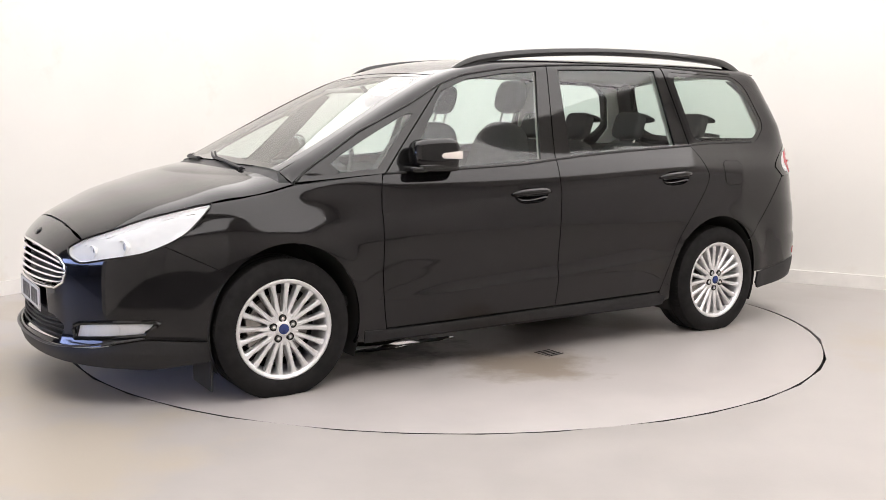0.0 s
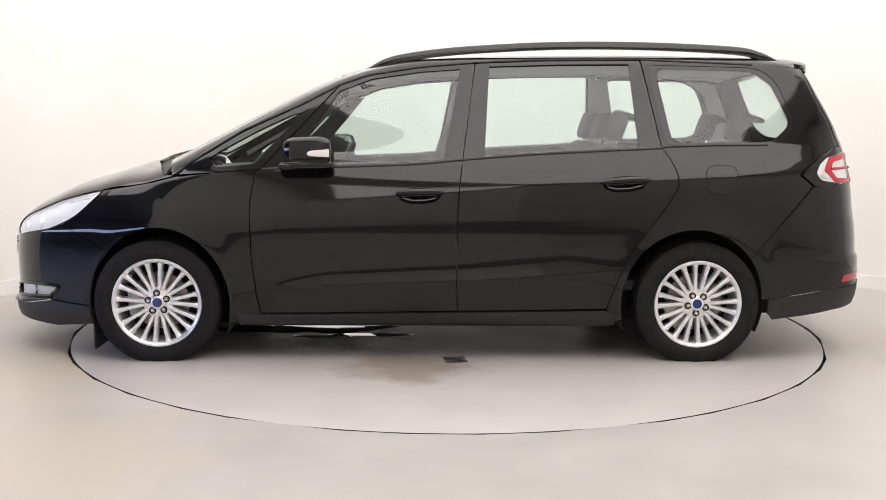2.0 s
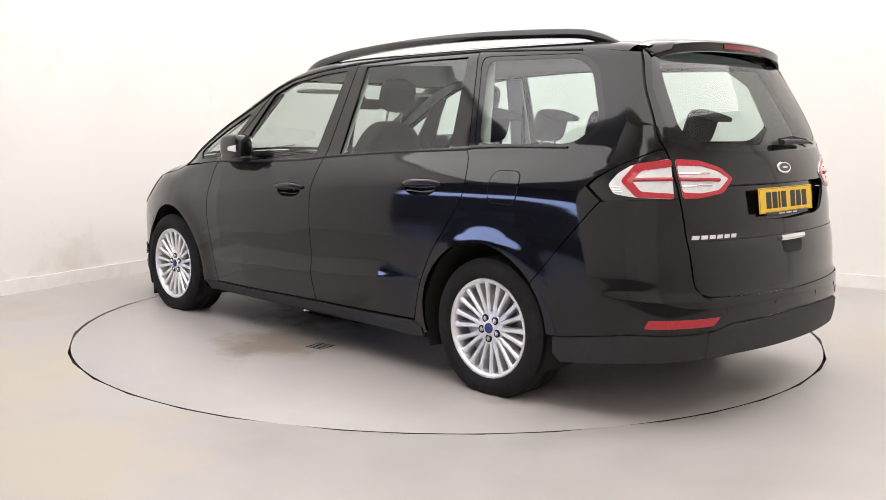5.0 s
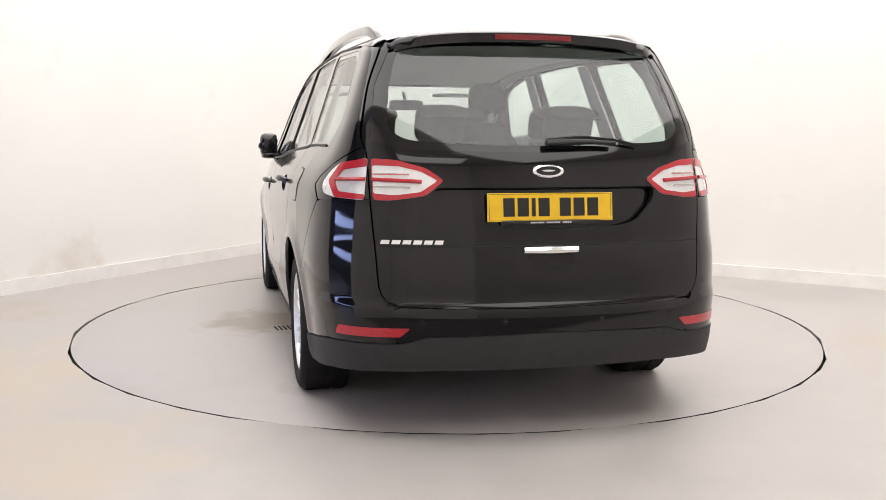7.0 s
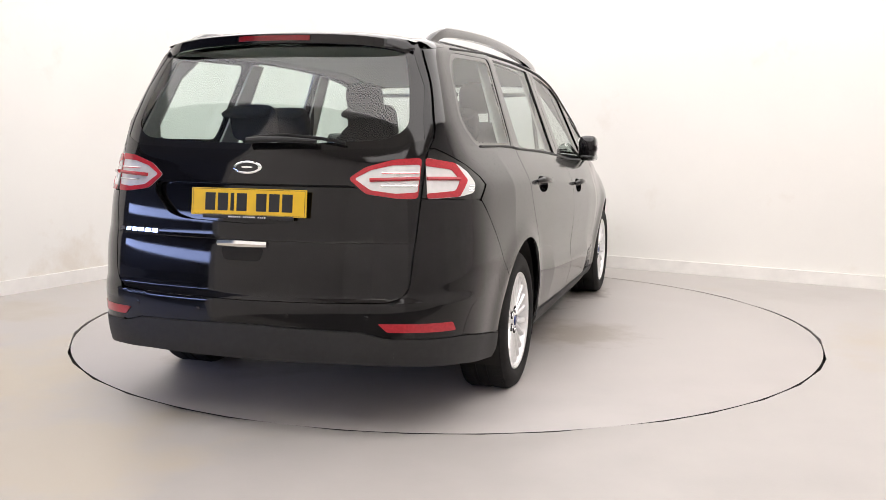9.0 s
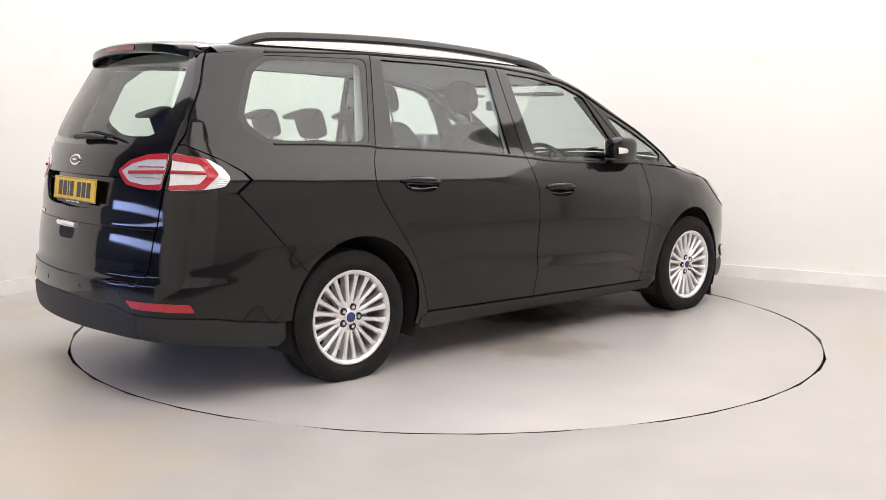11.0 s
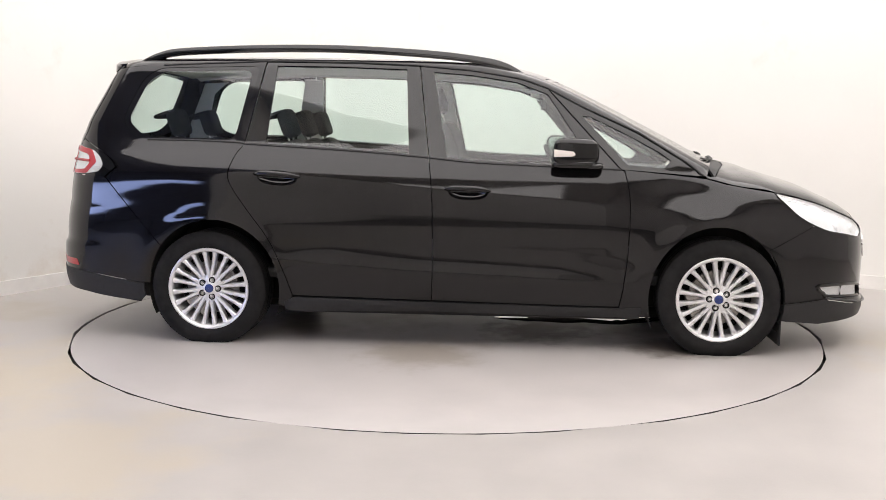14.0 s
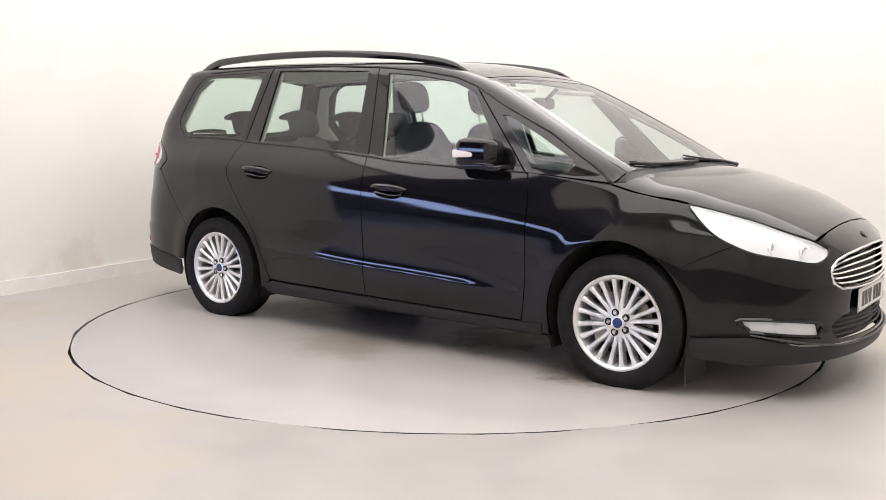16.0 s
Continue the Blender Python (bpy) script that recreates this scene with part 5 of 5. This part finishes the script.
def build_cabin():
    for y in (0.37, -0.37):
        build_seat(-0.02, y, "front")
    for y in (0.48, 0.0, -0.48):
        build_seat(-0.88, y, "middle")
    for y in (0.30, -0.30):
        build_seat(-1.62, y, "rear")
    bm = bmesh.new()
    box(bm, -2.2, 1.2, -0.78, 0.78, 0.36, 0.42, 0.02)
    part("cabin_floor", bm, CABIN, car)
    # dashboard and scuttle, with an instrument hood
    bm = bmesh.new()
    superform(bm, (1.02, 0, 0.86), (0.34, 0.76, 0.135), 0.35)
    superform(bm, (0.80, -0.37, 0.985), (0.13, 0.19, 0.05), 0.5)
    superform(bm, (0.80, 0.0, 0.97), (0.09, 0.16, 0.06), 0.4)
    part("dashboard", bm, CABIN, car)
    bm = bmesh.new()
    box(bm, -0.1, 0.75, -0.11, 0.11, 0.42, 0.70, 0.03)
    part("centre_console", bm, CABIN, car)
    # steering wheel on the right-hand side
    w = sub("steering_wheel")
    m = Matrix.Translation((0.56, -0.37, 0.955)) @ Matrix.Rotation(radians(64), 4, "Y")
    bm = bmesh.new()
    ring = [m @ Vector((0.185 * math.cos(2 * math.pi * i / 40), 0.185 * math.sin(2 * math.pi * i / 40), 0)) for i in range(41)]
    tube(bm, ring, 0.015, 10)
    part("wheel_rim", bm, CABIN, w)
    bm = bmesh.new()
    superform(bm, (0, 0, 0.02), (0.075, 0.085, 0.03), 0.5, m=m)
    for a in (90, 210, 330):
        tube(bm, [m @ Vector((0, 0, 0.02)), m @ Vector((0.18 * math.cos(radians(a)), 0.18 * math.sin(radians(a)), 0))], 0.016, 8)
    part("wheel_boss", bm, CABIN, w)
    # inside mirror under the roof
    bm = bmesh.new()
    superform(bm, (0.47, 0.0, 1.375), (0.02, 0.115, 0.034), 0.4)
    tube(bm, [(0.48, 0, 1.39), (0.56, 0, 1.46)], 0.012, 8)
    part("inside_mirror", bm, CABIN, car)
    for y in (-0.36, 0.36):
        bm = bmesh.new()
        superform(bm, (0.47, y, 1.445), (0.085, 0.17, 0.012), 0.4)
        part("sun_visor", bm, HEADLINER, car)
    # headliner, door cards and pillar trims, a little inside the skin
    rs = [(x - 0.02, y - 0.02) for x, y in CANT_TOP if x < 0.46]
    rf = [(0.44, 0.0), (0.42, 0.4), *rs, (-2.025, 0.3), (-2.04, 0.0)]
    panel("headliner", rf + [(x, -y) for x, y in rf[::-1] if y > 1e-6], "T", HEADLINER, car, off=-0.045, depth=0.0, step=0.06)
    for v, s in (("L", 1), ("R", -1)):
        panel("door_card", [*BELT[:16], *B_CUT[1:], *FRONT_CUT], v, CABIN, car, off=-0.07, depth=0.0, step=0.05)
        panel("door_card", [(-0.175, 1.055), *BELT[16:], *REAR_CUT[1:], (-0.15, 0.28)], v, CABIN, car, off=-0.07, depth=0.0, step=0.05)
        panel("boot_side", [(-1.23, 1.12), (-1.30, 0.95), (-1.2, 0.72), (-1.75, 0.72), (-2.15, 0.70), (-2.18, 1.14), (-1.8, 1.14)], v, CABIN, car, off=-0.08, depth=0.0, step=0.05)
        panel("a_pillar_trim", [(0.98, 1.0), (0.80, 1.0), (0.43, 1.43), (0.52, 1.45)], v, CABIN, car, off=-0.03, depth=0.01, step=0.05)
        panel("b_pillar_trim", [(-0.175, 1.556), (-0.300, 1.560), (-0.262, 1.07), (-0.088, 1.055)], v, CABIN_GREY, car, off=-0.045, depth=0.01, step=0.05)
        panel("c_pillar_trim", [(-1.075, 1.580), (-1.20, 1.580), (-1.31, 1.13), (-1.115, 1.125)], v, CABIN_GREY, car, off=-0.045, depth=0.01, step=0.05)
        panel("d_pillar_trim", [(-1.76, 1.555), (-1.93, 1.545), (-2.10, 1.23), (-2.11, 1.14), (-1.88, 1.14), (-1.95, 1.25), (-1.87, 1.47)], v, CABIN_GREY, car, off=-0.05, depth=0.01, step=0.05)
        lo = even(lift(even(CANT_LOW[1:], 40), v), 50)
        hi = even(lift(even([(x, y * s) for x, y in CANT_TOP[1:]], 40), "T"), 50)
        panel_mesh("roof_side_trim", *strip(lo, hi, 4), CABIN_GREY, car, off=-0.04, depth=0.0)
        bm = bmesh.new()
        tube(bm, [(-0.28, 0.70 * s, 1.46), (-0.25, 0.72 * s, 1.25), (-0.22, 0.76 * s, 0.9)], 0.012, 6)
        part("seat_belt", bm, CLOTH, car)
    panel("tailgate_trim", [(0.66, 1.16), (0.60, 0.60), (-0.60, 0.60), (-0.66, 1.16), (0.0, 1.13)], "B", CABIN, car, off=-0.09, depth=0.0, step=0.06)


build_cabin()


# ---- drain gratings in the turntable ----
def grating(x, y, w, d, turn):
    t = sub("drain_grating", turntable)
    t.matrix_basis = pose(x, y, 0, 0, 0, turn)
    for k in range(5):
        y0 = -d / 2 + d * (k + 0.2) / 5
        bm = bmesh.new()
        box(bm, -w / 2, w / 2, y0, y0 + d / 5 * 0.42, 0.0035, 0.0045)
        part("slot", bm, GAP, t)


grating(CAR_X - 0.14, CAR_Y + 0.88, 0.12, 0.13, 8)


# ---- wheels ----
def build_wheel():
    """A wheel whose face looks along +y, turned round its own middle."""
    w = sub("wheel")
    bm = bmesh.new()
    R = 0.330
    prof = [(0.232, -0.005), (0.236, 0.012), (0.255, 0.023), (0.290, 0.022), (0.310, 0.013), (R - 0.004, 0.0), (R, -0.02), (R, -0.07), (R - 0.006, -0.075), (R - 0.006, -0.082), (R, -0.087), (R, -0.12), (R - 0.006, -0.125), (R - 0.006, -0.132), (R, -0.137), (R, -0.18),
            (R - 0.008, -0.20), (0.27, -0.212), (0.225, -0.19)]
    lathe(bm, prof, 96)
    for v in bm.verts:
        v.co.z = max(v.co.z, -HUB_Z)      # flat where it bears the load
    part("tyre", bm, RUBBER, w)
    bm = bmesh.new()
    for i in range(90):
        a = 2 * math.pi * i / 90
        for y0 in (-0.03, -0.17):
            m = Matrix.Rotation(a, 4, "Y") @ Matrix.Translation((R - 0.001, y0, 0))
            box(bm, -0.004, 0.0015, -0.016, 0.022, -0.0035, 0.0035, m=m)
    part("tread_blocks", bm, RUBBER, w)["kind"] = "stuff"
    bm = bmesh.new()
    lathe(bm, [(0.234, 0.004), (0.233, 0.011), (0.228, 0.013), (0.219, 0.010), (0.213, 0.002), (0.208, -0.03), (0.203, -0.09), (0.20, -0.17)], 80)
    part("rim", bm, ALLOY, w)
    for k in (-1, 1):
        a0, a1 = radians(k * 5.6), radians(k * 8.6)
        p0 = Vector((0.058 * math.cos(a0), -0.012, 0.058 * math.sin(a0)))
        p1 = Vector((0.215 * math.cos(a1), 0.001, 0.215 * math.sin(a1)))
        d = (p1 - p0).normalized()
        n = Vector((0, 1, 0)).cross(d).normalized()
        u = d.cross(n)
        bm = bmesh.new()
        rows = []
        for t, hw in ((0, 0.0115), (0.45, 0.0098), (0.82, 0.0112), (1, 0.0165)):
            c = p0.lerp(p1, t)
            rows.append([bm.verts.new(c + n * a + u * b) for a, b in ((-hw * 1.1, -0.045), (-hw, -0.008), (-hw * 0.5, 0.0), (hw * 0.5, 0.0), (hw, -0.008), (hw * 1.1, -0.045))])
        for a, b in zip(rows, rows[1:]):
            for j in range(6):
                bm.faces.new((a[j], a[(j + 1) % 6], b[(j + 1) % 6], b[j]))
        first = part("spoke", bm, ALLOY, w, "", True, 25)
        for i in range(1, 10):
            o = new("spoke", first.data)
            o.parent = w
            o.matrix_basis = Matrix.Rotation(radians(36 * i), 4, "Y")
    bm = bmesh.new()
    lathe(bm, [(0.022, -0.004), (0.034, -0.006), (0.042, -0.012), (0.060, -0.012), (0.078, -0.018), (0.080, -0.045), (0.03, -0.05)], 48)
    part("hub", bm, ALLOY, w)
    bm = bmesh.new()
    lathe(bm, [(0.0005, 0.003), (0.018, 0.002), (0.024, -0.001), (0.026, -0.008)], 32)
    cap = part("centre_cap", bm, BLUE, w, "blue oval centre cap")
    for i in range(5):
        a = radians(90 + 72 * i)
        bm = bmesh.new()
        lathe(bm, [(0.0005, 0.006), (0.008, 0.006), (0.011, 0.001), (0.011, -0.016)], 6, Matrix.Translation((0.050 * math.cos(a), -0.010, 0.050 * math.sin(a))))
        part("wheel_nut", bm, CHROME, w)
        # shade of the nut's recess, laid on as a flat dark ring
        bm = bmesh.new()
        lathe(bm, [(0.0115, -0.0045), (0.0185, -0.0045), (0.0185, -0.012)], 20, Matrix.Translation((0.050 * math.cos(a), -0.003, 0.050 * math.sin(a))))
        part("nut_recess_shade", bm, GAP, w)
    bm = bmesh.new()
    lathe(bm, [(0.05, -0.075), (0.15, -0.075), (0.152, -0.08), (0.152, -0.10), (0.05, -0.10)], 48)
    part("brake_disc", bm, STEEL, w)
    bm = bmesh.new()
    lathe(bm, [(0.01, -0.055), (0.075, -0.055), (0.08, -0.075)], 32)
    box(bm, 0.09, 0.165, -0.12, -0.045, -0.07, 0.07, 0.012)
    part("caliper", bm, STEEL, w)
    bm = bmesh.new()
    lathe(bm, [(0.001, -0.13), (0.205, -0.13)], 48)
    part("backing_plate", bm, GAP, w)
    return w


def place_wheel(w, x, side, spin):
    w.matrix_basis = pose(x, HUB_Y * side, HUB_Z) @ (pose(0, 0, 0, 0, 0, 0) if side > 0 else pose(0, 0, 0, 0, 0, 180)) @ pose(0, 0, 0, 0, spin, 0)
    for o in w.children:
        if o.name.startswith("tyre"):
            o.matrix_basis = pose(0, 0, 0, 0, -spin, 0)


wheel = build_wheel()
place_wheel(wheel, HUB_X, 1, 4)
for x, side, spin in ((-HUB_X, 1, 31), (HUB_X, -1, 17), (-HUB_X, -1, 52)):
    place_wheel(copy_thing(wheel, Matrix()), x, side, spin)


# ---- underbody ----
def build_underbody():
    bm = bmesh.new()
    box(bm, -2.05, 2.10, -0.60, 0.60, 0.20, 0.34, 0.03)
    box(bm, -1.0, 0.98, -0.84, 0.84, 0.175, 0.33, 0.02)
    part("underbody", bm, GAP, car)
    for cx, cz, rx, rz in (ARCH_F, ARCH_R):
        for s in (1, -1):
            bm = bmesh.new()
            pts = arc(cx, cz, rx + 0.008, rz + 0.008, -25, 205, 30)
            a = [bm.verts.new((x, 0.895 * s, z)) for x, z in pts]
            b = [bm.verts.new((x, 0.55 * s, z)) for x, z in pts]
            for i in range(len(a) - 1):
                bm.faces.new((a[i], a[i + 1], b[i + 1], b[i]))
            bm.faces.new(b)
            part("wheel_housing", bm, GAP, car)


build_underbody()


def motions():
    """The turntable and the car on it turn together."""
    walk(turntable, [(t, pose(0, 0, 0, 0, 0, a)) for t, a in TURN])
    walk(car, [(t, pose(0, 0, 0, 0, 0, a)) for t, a in TURN])


def settle():
    for ob in car.children:
        ob.matrix_basis = Matrix.Translation((CAR_X, CAR_Y, 0)) @ ob.matrix_basis


settle()
motions()
